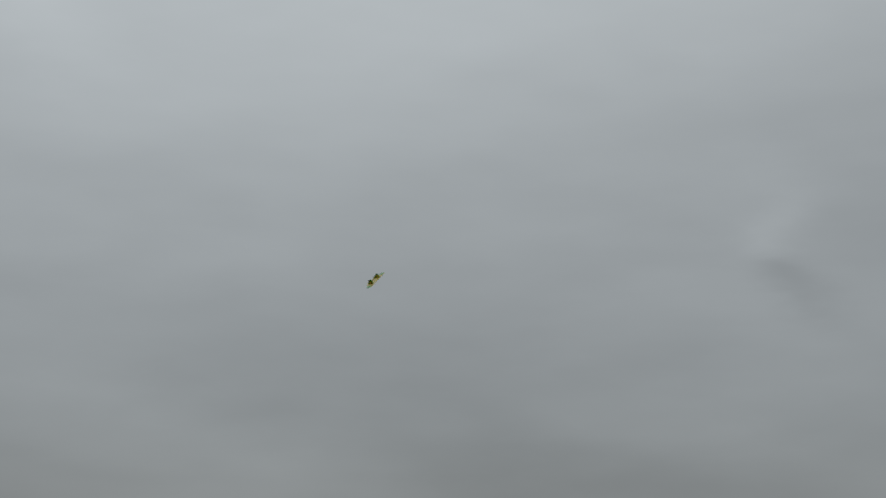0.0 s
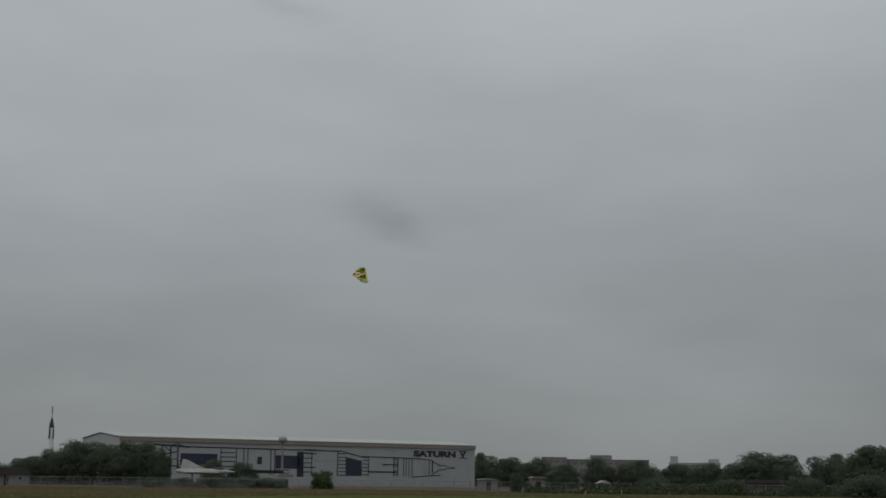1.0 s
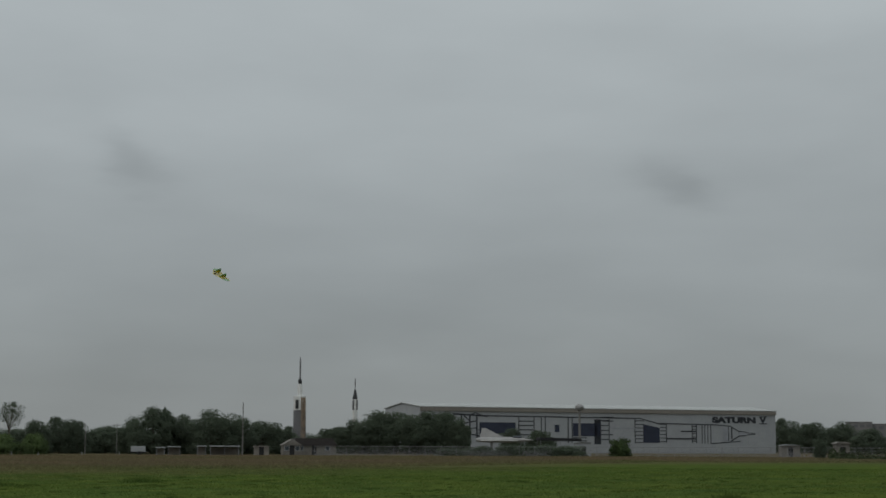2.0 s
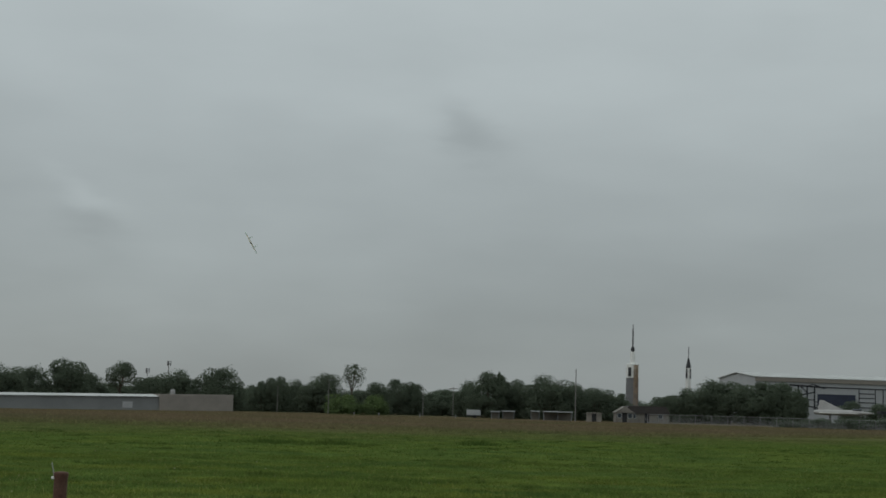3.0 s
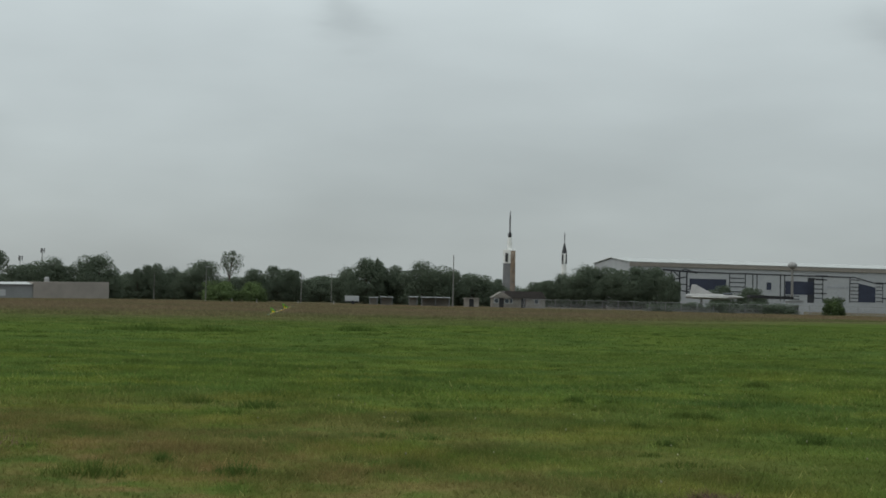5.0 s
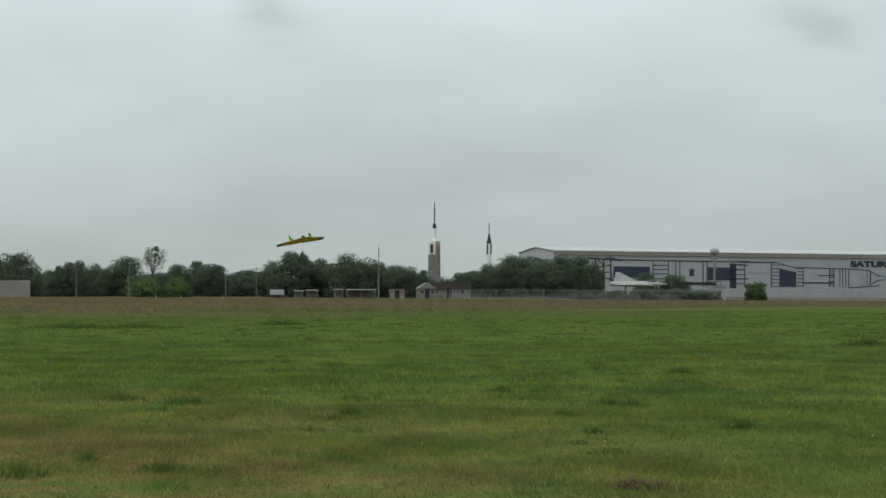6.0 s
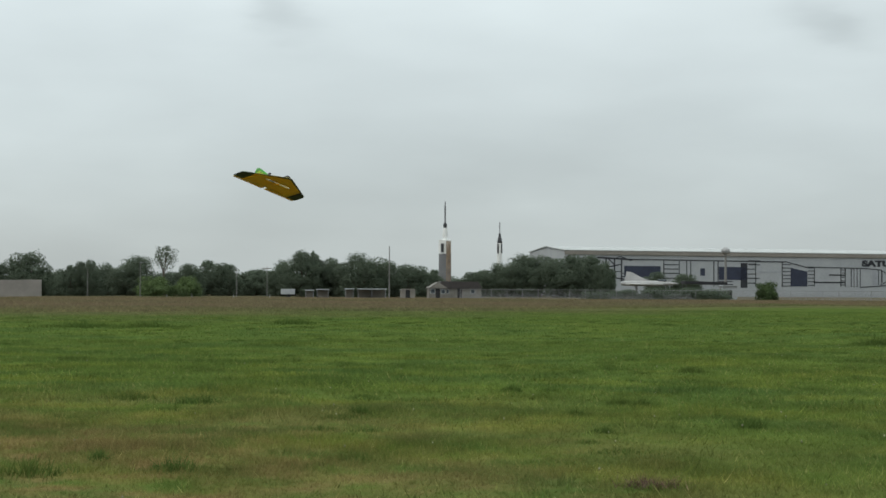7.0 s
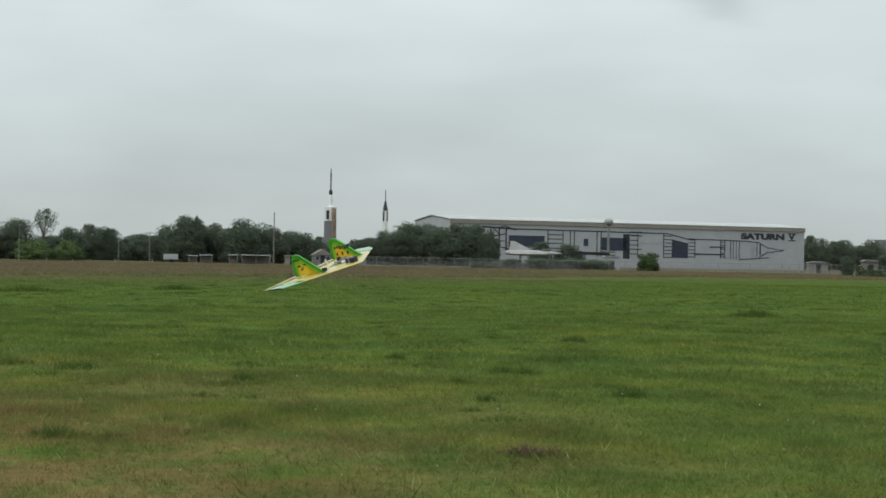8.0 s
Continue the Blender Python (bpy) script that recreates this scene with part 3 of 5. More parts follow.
TREE_ROWS = [
    (-26.6, 322, 10.3, 15), (-24.9, 322, 10.9, 14.5), (-22.8, 330, 8.2, 10), (-21.6, 340, 8.0, 9), (-20.5, 340, 9.4, 10), (-19.6, 350, 7.1, 8),
    (-17.4, 350, 6.7, 9), (-16.4, 340, 7.7, 9), (-14.9, 340, 8.3, 10), (-14.0, 380, 5.4, 7), (-13.5, 370, 6.8, 6.5),
    (-12.9, 370, 7.9, 7), (-12.2, 380, 7.4, 7.5), (-11.3, 360, 8.5, 10), (-9.3, 360, 7.0, 7), (-8.5, 370, 7.9, 8), (-7.9, 370, 7.0, 7),
    (-6.9, 380, 6.1, 9), (-6.0, 360, 7.8, 7), (-5.3, 350, 9.7, 9), (-4.8, 352, 9.7, 3.0), (-4.3, 355, 8.3, 8), (-3.1, 350, 9.2, 10.5), (-2.2, 355, 7.7, 8),
    (-1.3, 360, 7.1, 10), (-0.5, 365, 6.1, 7), (1.3, 400, 6.3, 9), (2.0, 395, 8.1, 10), (2.7, 390, 10.1, 10), (3.5, 390, 9.8, 11.5), (4.5, 385, 9.8, 11.5),
    (5.3, 385, 9.8, 10), (5.85, 380, 8.4, 5.5), (7.75, 420, 6.5, 7), (8.75, 420, 6.0, 8),
    (17.5, 620, 12.6, 11.5), (18.5, 640, 11.5, 13), (19.4, 630, 11.5, 12.5), (21.7, 560, 10.7, 10.5), (20.4, 540, 8.0, 11), (23.1, 560, 9.7, 14),
    (24.5, 520, 8.1, 13), (25.7, 500, 8.3, 13), (27.1, 480, 11.2, 15), (28.3, 480, 10.6, 13), (29.9, 420, 9.7, 11), (31.3, 380, 10.8, 15),
    (32.8, 450, 9.6, 13), (34.4, 450, 10.3, 12), (35.3, 450, 9.5, 12), (37.3, 430, 10.6, 12), (38.5, 430, 9.5, 14), (40.2, 430, 9.8, 14), (42.0, 430, 9.4, 14),
]
# the wood behind, lower and further off, that closes the gaps
BACK_ROWS = [(a * 1.15 - 27 + 0.37 * (a % 3), 440 + 13 * (a % 4), 5.2 + 0.4 * ((a * 7) % 5), 15) for a in range(24)]
SHRUB_ROWS = [
    (-10.5, 330, 4.2, 8), (-9.4, 330, 4.2, 6), (18.7, 280, 3.3, 2.4), (5.6, 304, 1.5, 7), (6.6, 306, 2.0, 6), (7.7, 305, 2.2, 8), (8.7, 306, 2.3, 7), (9.7, 304, 2.1, 8),
    (28.9, 260, 3.2, 6.5), (31.2, 250, 3.5, 9), (23.7, 300, 3.1, 6), (26.3, 290, 2.8, 7),
]


def plant_all():
    rng = random.Random(5)
    for i, (az, d, h, w) in enumerate(TREE_ROWS + BACK_ROWS):
        plant(OAKS[i % 5], az, d, h * (1.12 if az < -14 else 1.04), w * (1.02 if w < 8 else 1.15), rng.uniform(0, 360))
    plant(PINE, -10.15, 345, 11.0, 5.6, 20)
    plant(DENSE, -18.5, 332, 10.2, 7.0, 80)
    for az, d, h, w in SHRUB_ROWS:
        plant(SHRUB if az < 0 else DARK_SHRUB, az, d, h, w, rng.uniform(0, 360))
    plant(BUSH, 11.67, 296, 3.5, 4.3, 0)
    for k in OAKS + [PINE, DENSE, SHRUB, DARK_SHRUB, BUSH]:
        del k["ob"]["w"], k["ob"]["h"]


# ---- the long exhibition building ----
def build_hall():
    long, deep, eave, ridge = 132.3, 34.0, 14.65, 16.25
    hall = thing("exhibition_hall", "long white metal hall with painted rocket mural and brown eaves", "building", pose(38.3, 498.5, 0, 0, 0, 16))
    part("wall", fresh(box, (0, 0, -0.5), (long, 0.3, eave)), WHITE_METAL, hall)
    part("wall", fresh(box, (0, deep - 0.3, -0.5), (long, deep, eave)), WHITE_METAL, hall)
    gable = [(0.3, -0.5), (deep - 0.3, -0.5), (deep - 0.3, eave), (deep / 2, ridge - 0.15), (0.3, eave)]
    for x in (0.0, long - 0.3):
        bm = bmesh.new()
        slab(bm, gable, 0, 0.3)
        bmesh.ops.transform(bm, matrix=Matrix.Translation((x + 0.3, 0, 0)) @ pose(0, 0, 0, 0, 0, 90), verts=bm.verts)
        part("gable_wall", bm, WHITE_METAL, hall, "plain white sheet-metal gable end")
    for a, b in ((-0.5, deep / 2), (deep + 0.5, deep / 2)):
        bm = bmesh.new()
        za = eave
        vs = [(-0.4, a, za), (long + 0.4, a, za), (long + 0.4, b, ridge), (-0.4, b, ridge)]
        lo = [bm.verts.new(v) for v in vs]
        hi = [bm.verts.new((x, y, z + 0.22)) for x, y, z in vs]
        bm.faces.new(lo[::-1])
        bm.faces.new(hi)
        for i in range(4):
            bm.faces.new((lo[i], lo[(i + 1) % 4], hi[(i + 1) % 4], hi[i]))
        bmesh.ops.recalc_face_normals(bm, faces=bm.faces)
        roof = part("roof", bm, ROOF_METAL, hall, "low-pitched pale metal roof")
    part("eaves_band", fresh(box, (-0.1, -0.42, eave - 1.25), (long + 0.1, -0.003, eave - 0.02), 0.03), FASCIA, hall, "brown eaves band")
    for i in range(1, 12):
        part("wall_seam", fresh(box, (i * long / 12 - 0.05, -0.05, 0), (i * long / 12 + 0.05, -0.002, eave - 1.26)), WHITE_METAL, hall)
    s = 0.975

    def patch(u0, u1, z0, z1, mat, name="mural_patch", slant=0.0):
        bm = bmesh.new()
        slab(bm, [(u0 * s, z0), (u1 * s, z0), (u1 * s, z1 - slant), (u0 * s, z1)], -0.07, -0.01)
        part(name, bm, mat, hall)

    def stroke(u0, z0, u1, z1, w=0.4, mat=None):
        bm = bmesh.new()
        a, b = Vector((u0 * s, z0)), Vector((u1 * s, z1))
        n = Vector((-(b - a).y, (b - a).x)).normalized() * w * 0.46
        slab(bm, [tuple(a - n), tuple(b - n), tuple(b + n), tuple(a + n)], -0.09, -0.012)
        part("mural_line", bm, mat or MURAL_BLACK, hall)

    # first stage: engines, body, dark panels
    for u in (14.5, 17.5, 20.0):
        stroke(u, 4.5, u, 12.4, 0.5)
    stroke(11.5, 12.5, 24, 11.9, 0.55)
    stroke(13, 9.0, 20, 10.4, 0.4)
    stroke(15, 12.4, 17.5, 10.2, 0.35)
    stroke(17.5, 12.2, 19.5, 12.9, 0.3)
    stroke(19.5, 12.9, 23.5, 11.6, 0.35)
    stroke(16.0, 8.0, 20.0, 8.0, 0.3)
    for z in (5.2, 6.4, 7.4):
        stroke(20.2, z, 22.0, z, 0.25)
    stroke(13.5, 6.5, 21, 5.6, 0.4)
    patch(21, 34, 6.2, 9.9, MURAL_NAVY)
    patch(24, 30, 3.6, 6.0, MURAL_GREY)
    stroke(24, 12.0, 80, 11.7, 0.4)
    for z in (6.0, 7.6, 9.0, 10.4):
        stroke(35, z, 40.5, z, 0.32)
    for u in (35.2, 40.8, 43.5, 45.0):
        stroke(u, 3.6, u, 11.8, 0.3)
    patch(48.5, 50.2, 6.9, 9.3, MURAL_NAVY, "painted_hatch")
    stroke(53.5, 3.4, 53.5, 11.7, 0.35)
    stroke(55, 3.4, 55, 11.7, 0.35)
    for z in (4.1, 5.1):
        stroke(55, z, 60.5, z, 0.3)
    patch(55.3, 65.7, 5.6, 9.9, MURAL_NAVY)
    patch(63.4, 65.9, 3.0, 11.2, MURAL_BLACK)
    for z in (4.6, 6.2, 7.6, 9.2, 10.9):
        stroke(65.9, z, 69.0, z, 0.3)
    stroke(66.2, 11.9, 70.8, 11.9, 0.45)
    stroke(66.4, 10.7, 70.6, 10.7, 0.35)
    stroke(66.5, 6.2, 70.5, 6.2, 0.35)
    stroke(69.0, 3.5, 69.0, 11.5, 0.3)
    stroke(70, 8.3, 79.5, 8.3, 0.5, MURAL_GREY)
    # second stage and its taper
    for z in (3.7, 4.9, 6.1, 7.3, 8.5, 9.7, 10.9):
        stroke(79.2, z, 82.5, z, 0.28)
    stroke(79.0, 3.4, 79.0, 11.8, 0.32)
    patch(82.2, 88.6, 3.6, 9.8, MURAL_NAVY, slant=1.2)
    stroke(80, 11.9, 88.6, 9.9, 0.35)
    for z in (4.0, 5.2, 6.4, 7.6, 8.8, 9.8):
        stroke(88.8, z, 91.2, z, 0.28)
    stroke(91.3, 3.6, 91.3, 9.9, 0.28)
    stroke(88.6, 10.1, 111, 9.8, 0.35)
    stroke(91, 5.0, 103, 5.0, 0.5)
    stroke(97.0, 7.5, 103, 7.5, 0.45)
    for u in (101.5, 103.2):
        stroke(u, 3.6, u, 9.9, 0.3)
    for z in (4.2, 5.6, 6.8, 8.2, 9.2):
        stroke(101.5, z, 103.2, z, 0.25)
    for u in (105.5, 106.6, 107.8, 109.0):
        stroke(u, 3.5, u, 9.9, 0.24)
    # third stage, spacecraft and escape tower
    stroke(109, 3.4, 121.0, 4.2, 0.32)
    stroke(111, 9.8, 117.0, 9.4, 0.32)
    patch(113.8, 116.0, 4.2, 9.2, MURAL_GREY)
    stroke(116.2, 4.3, 116.2, 9.3, 0.25)
    stroke(117.5, 5.0, 117.5, 9.0, 0.5)
    stroke(117.0, 9.4, 120.8, 7.4, 0.35)
    stroke(117.0, 4.2, 120.8, 6.2, 0.35)
    patch(120.3, 123.0, 6.0, 7.6, MURAL_GREY)
    stroke(120.3, 7.6, 123.2, 7.5, 0.3)
    stroke(120.3, 6.0, 123.2, 6.2, 0.3)
    stroke(123.0, 7.2, 127.2, 6.95, 0.22)
    stroke(123.0, 6.4, 127.2, 6.7, 0.22)
    # lettering
    for text, u0, u1 in (("SATURN", 109.6, 127.4), ("V", 129.0, 131.8)):
        curve = bpy.data.curves.new("lettering", "FONT")
        curve.body, curve.size, curve.extrude, curve.offset = text, 3.0, 0.03, 0.21
        tmp = new("lettering_curve", curve)
        bpy.context.view_layer.update()
        me = bpy.data.meshes.new_from_object(tmp.evaluated_get(bpy.context.evaluated_depsgraph_get()))
        bpy.data.objects.remove(tmp)
        co = np.array([v.co for v in me.vertices])
        lo, hi = co.min(0), co.max(0)
        for v in me.vertices:
            x = (v.co.x - lo[0]) / (hi[0] - lo[0]) * (u1 - u0) + u0
            z = (v.co.y - lo[1]) / (hi[1] - lo[1]) * 2.2 + 10.4
            v.co = Vector((x * s, -0.05 - v.co.z, z))
        me.materials.clear()
        me.materials.append(MURAL_BLACK)
        ob = new("lettering", me)
        ob.parent = hall
    for z in (10.3, 12.7):
        patch(128.9, 132.0, z - 0.17, z + 0.17, MURAL_BLACK, "letter_bar")


# ---- the two upright rockets ----
def build_rockets():
    lj = thing("upright_rocket", "stout upright rocket, grey corrugated base, white top, thin escape tower", "rocket", pose(*polar(0, 444), 0, 0, 0, 25))
    part("body", fresh(lathe, [(1.85, 0.6), (1.75, 12.0)], 24), ROCKET_GREY, lj, "grey corrugated lower body")
    bm = bmesh.new()
    for i in range(5):
        a = radians(-98 + 12 * i)
        rod(bm, (1.66 * math.cos(a), 1.66 * math.sin(a), 0.6), (1.62 * math.cos(a), 1.62 * math.sin(a), 15.6), 0.22, 0.2, 6)
    part("body_strip", bm, ROCKET_RUST, lj, "brown weathered strip down the side")
    part("upper_body", fresh(lathe, [(1.75, 12.01), (1.75, 15.9), (1.6, 16.0), (0.62, 16.05)], 24), ROCKET_WHITE, lj)
    for i in range(4):
        a = 90 * i + 12
        bm = bmesh.new()
        slab(bm, [(1.7, 0.3), (3.0, 0.0), (3.0, 1.3), (1.7, 4.2)], -0.08, 0.08)
        bmesh.ops.transform(bm, matrix=pose(0, 0, 0, 0, 0, a), verts=bm.verts)
        part("fin", bm, ROCKET_RUST, lj)
    part("service_module", fresh(lathe, [(0.66, 16.0), (0.66, 18.0)], 20), ROCKET_WHITE, lj)
    part("capsule", fresh(lathe, [(0.62, 18.01), (0.52, 19.0), (0.42, 19.6), (0.58, 19.9), (0.5, 20.5), (0.2, 21.0)], 20), ROCKET_BLACK, lj)
    part("capsule_shroud", fresh(lathe, [(0.69, 17.2), (0.69, 18.0), (0.56, 19.4)], 20), ROCKET_WHITE, lj)
    part("escape_tower", fresh(lathe, [(0.22, 21.0), (0.24, 25.2), (0.17, 26.0), (0.09, 27.0)], 10), ROCKET_GREY, lj)
    bm = bmesh.new()
    box(bm, (-0.42, -1.9, 12.4), (0.42, -1.6, 14.9))
    bmesh.ops.transform(bm, matrix=pose(0, 0, 0, 0, 0, -50), verts=bm.verts)
    part("painted_panel", bm, ROCKET_BLACK, lj)
    part("pad", fresh(lathe, [(3.4, -0.3), (3.4, 0.6)], 20), CONCRETE, lj)

    rd = thing("slender_rocket", "slender white and black launch rocket with a capsule and escape tower", "rocket", pose(*polar(2.01, 557), 0, 0, 0, 10))
    part("body", fresh(lathe, [(0.9, 0.4), (0.9, 14.6)], 20), ROCKET_WHITE, rd)
    part("upper_body", fresh(lathe, [(0.9, 14.61), (0.9, 18.6)], 20), ROCKET_WHITE, rd)
    for i in range(4):
        bm = bmesh.new()
        box(bm, (-0.3, -0.98, 14.9), (0.3, -0.84, 18.4))
        bmesh.ops.transform(bm, matrix=pose(0, 0, 0, 0, 0, 90 * i + 40), verts=bm.verts)
        part("painted_panel", bm, ROCKET_BLACK, rd)
        bm = bmesh.new()
        slab(bm, [(0.85, 0.2), (1.9, 0.2), (1.7, 1.3), (0.85, 2.4)], -0.05, 0.05)
        bmesh.ops.transform(bm, matrix=pose(0, 0, 0, 0, 0, 90 * i), verts=bm.verts)
        part("fin", bm, ROCKET_WHITE, rd)
    part("capsule", fresh(lathe, [(0.93, 18.6), (0.88, 19.2), (0.42, 21.3), (0.36, 21.9), (0.2, 22.1)], 20), ROCKET_BLACK, rd)
    bm = bmesh.new()
    for i in range(3):
        a = 2 * math.pi * i / 3
        rod(bm, (0.2 * math.cos(a), 0.2 * math.sin(a), 22.0), (0.16 * math.cos(a), 0.16 * math.sin(a), 23.6), 0.06, 0.05, 6)
    rod(bm, (0, 0, 23.5), (0, 0, 26.1), 0.2, 0.14, 8)
    part("escape_tower", bm, ROCKET_GREY, rd)
    part("pad", fresh(lathe, [(2.2, -0.3), (2.2, 0.4)], 16), CONCRETE, rd)


# ---- low buildings along the far side ----
def build_shed():
    x0, y0 = polar(-14.5, 300)
    x1, y1 = polar(-26.5, 292)
    long = math.hypot(x1 - x0, y1 - y0)
    turn = math.degrees(math.atan2(y0 - y1, x0 - x1))
    shed = thing("long_shed", "long low grey metal shed with a tan end block", "shed", pose(x1, y1, float(ground_z(x1, y1)), 0, -1.0, turn))
    part("wall", fresh(box, (0, 0, -0.6), (long - 14, 12, 2.65)), GREY_WALL, shed)
    part("end_block", fresh(box, (long - 13.99, -0.4, -0.6), (long, 13, 3.15), 0.05), TAN_WALL, shed, "flat-topped tan block-work end")
    bm = bmesh.new()
    slab(bm, [(-0.4, 2.65), (12.4, 2.65), (6, 3.12)], 0, long - 13.6)
    bmesh.ops.transform(bm, matrix=pose(0, 0, 0, 0, 0, -90) @ Matrix.Diagonal((-1, 1, 1, 1)), verts=bm.verts)
    bmesh.ops.recalc_face_normals(bm, faces=bm.faces)
    part("roof", bm, ROOF_METAL, shed, "shallow pale metal roof")
    # no opening is cut: a near-black plate stands in for the shade inside
    part("doorway", fresh(box, (13.5, -0.06, -0.3), (16.9, -0.01, 2.4)), DARK, shed, "dark plate painted as the shade inside an open doorway")
    part("door_panel", fresh(box, (10.7, -0.08, -0.3), (12.9, -0.01, 2.3)), FASCIA, shed)
    part("door_panel", fresh(box, (17.5, -0.08, -0.3), (19.5, -0.01, 2.3)), FASCIA, shed)
    part("roof_vent", fresh(lathe, [(0.5, 3.1), (0.5, 3.7), (0.3, 4.1)], 10, (long - 10.5, 5)), CONCRETE, shed)
    for i in range(1, 14):
        x = i * (long - 14) / 14
        part("wall_rib", fresh(box, (x - 0.06, -0.05, -0.4), (x + 0.06, -0.004, 2.62)), GREY_WALL, shed)
    x, y = polar(-18.24, 288)
    sign = thing("white_sign", "small white board standing before the shed", "sign", pose(x, y, float(ground_z(x, y)), 0, 0, 15))
    part("board", fresh(box, (-0.9, -0.04, 0.6), (0.9, 0.04, 1.7), 0.02), WHITE_METAL, sign)
    for s in (-0.7, 0.7):
        part("leg", fresh(rod, (s, 0.08, -0.1), (s, 0.08, 1.6), 0.05), WOOD_GREY, sign)
    x, y = polar(-23.68, 268)
    mound = thing("dark_shelter", "dark pitched cover standing before the shed", "shelter", pose(x, y, float(ground_z(x, y)), 0, 0, 12))
    bm = bmesh.new()
    slab(bm, [(-1.7, -0.1), (1.7, -0.1), (1.5, 1.6), (1.1, 2.5), (0.1, 2.6), (-0.9, 2.0), (-1.4, 1.0)], -1.2, 1.2)
    part("cover", bm, DARK, mound)


def build_small_buildings():
    x, y = polar(-5.74, 318)
    tr = thing("white_trailer", "white box trailer parked behind the field", "trailer", pose(x, y, 0, 0, 0, 5))
    part("body", fresh(box, (-1.42, -1.1, 0.62), (1.42, 1.1, 1.72), 0.06), WHITE_METAL, tr)
    part("chassis", fresh(box, (-1.4, -0.9, 0.42), (1.8, 0.9, 0.61)), DARK, tr)
    for s in (-1, 1):
        part("wheel", fresh(rod, (0.2, s * 0.95, 0.38), (0.2, s * 1.15, 0.38), 0.38, 0.38, 14), DARK, tr)

    def carport(az, d, wide, high, turn):
        x, y = polar(az, d)
        c = thing("carport", "open white-roofed carport on thin posts", "carport", pose(x, y, 0, 0, 0, turn), group="carports")
        part("roof", fresh(box, (-wide / 2, -2.4, high - 0.22), (wide / 2, 2.4, high), 0.04), WHITE_METAL, c)
        n = max(2, int(wide / 2.6) + 1)
        for i in range(n):
            for s in (-2.1, 2.1):
                px = -wide / 2 + 0.2 + i * (wide - 0.4) / (n - 1)
                part("post", fresh(rod, (px, s, -0.1), (px, s, high - 0.2), 0.06), GALV, c)
        part("back_wall", fresh(box, (-wide / 2 + 0.3, 2.2, 0), (wide / 2 - 0.3, 2.3, high - 0.3)), FASCIA, c)

    carport(-4.95, 318, 1.9, 1.6, 4)
    carport(-4.47, 322, 2.7, 1.75, 4)
    carport(-3.5, 320, 2.0, 1.9, 4)
    carport(-2.68, 320, 6.0, 1.9, 4)

    def house(az, d, wide, deep, eave, ridge, turn, wall, roof, label, hip=0.15, windows=True):
        x, y = polar(az, d)
        h = thing("small_house", label, "house", pose(x, y, 0, 0, 0, turn))
        part("wall", fresh(box, (-wide / 2, 0, -0.3), (wide / 2, deep, eave)), wall, h)
        bm = bmesh.new()
        slab(bm, [(-wide / 2 - 0.3, eave), (wide / 2 + 0.3, eave), (wide * hip, ridge), (-wide * hip, ridge)], -0.3, deep + 0.3)
        part("roof", bm, roof, h)
        part("door", fresh(box, (-0.5, -0.05, 0), (0.45, -0.005, 2.0)), DARK, h)
        for s in (-1, 1) if windows else ():
            w = part("window", fresh(box, (s * wide * 0.3 - 0.5, -0.06, 0.9), (s * wide * 0.3 + 0.5, -0.005, 1.9)), WHITE_METAL, h)
            part("pane", fresh(box, (s * wide * 0.3 - 0.4, -0.08, 1.0), (s * wide * 0.3 + 0.4, -0.062, 1.8)), GLASS_DARK, w)

    house(-0.25, 330, 3.7, 4, 2.05, 3.35, 8, WOOD_GREY, WOOD_GREY, "small weathered grey gabled house behind the fence", 0.01)
    house(0.55, 336, 9.4, 5, 2.0, 3.55, 8, WOOD_GREY, DARK_ROOF, "low weathered outbuilding with a dark roof", 0.42)
    house(-1.35, 325, 3.0, 3, 1.7, 1.9, 4, FASCIA, FASCIA, "small brown storage hut", 0.4, False)
    house(10.35, 316, 3.0, 2.6, 2.8, 2.95, 4, WHITE_METAL, WHITE_METAL, "white metal plant hut by the pole", 0.44, False)
    house(17.7, 330, 3.8, 3, 2.3, 2.6, -6, WOOD_GREY, GREY_WALL, "small grey hut beside the hall", 0.15, False)
    house(19.5, 285, 2.4, 2.4, 2.6, 2.9, -6, WOOD_GREY, WOOD_GREY, "grey square utility hut", 0.3, False)
    house(21.9, 300, 2.6, 2.6, 1.7, 2.4, -6, CONCRETE, CONCRETE, "little pale gabled hut", 0.02, False)
    house(27.6, 300, 8.5, 4, 2.2, 2.9, -20, DARK_ROOF, DARK_ROOF, "low dark open-sided shed among scrub", 0.44, False)


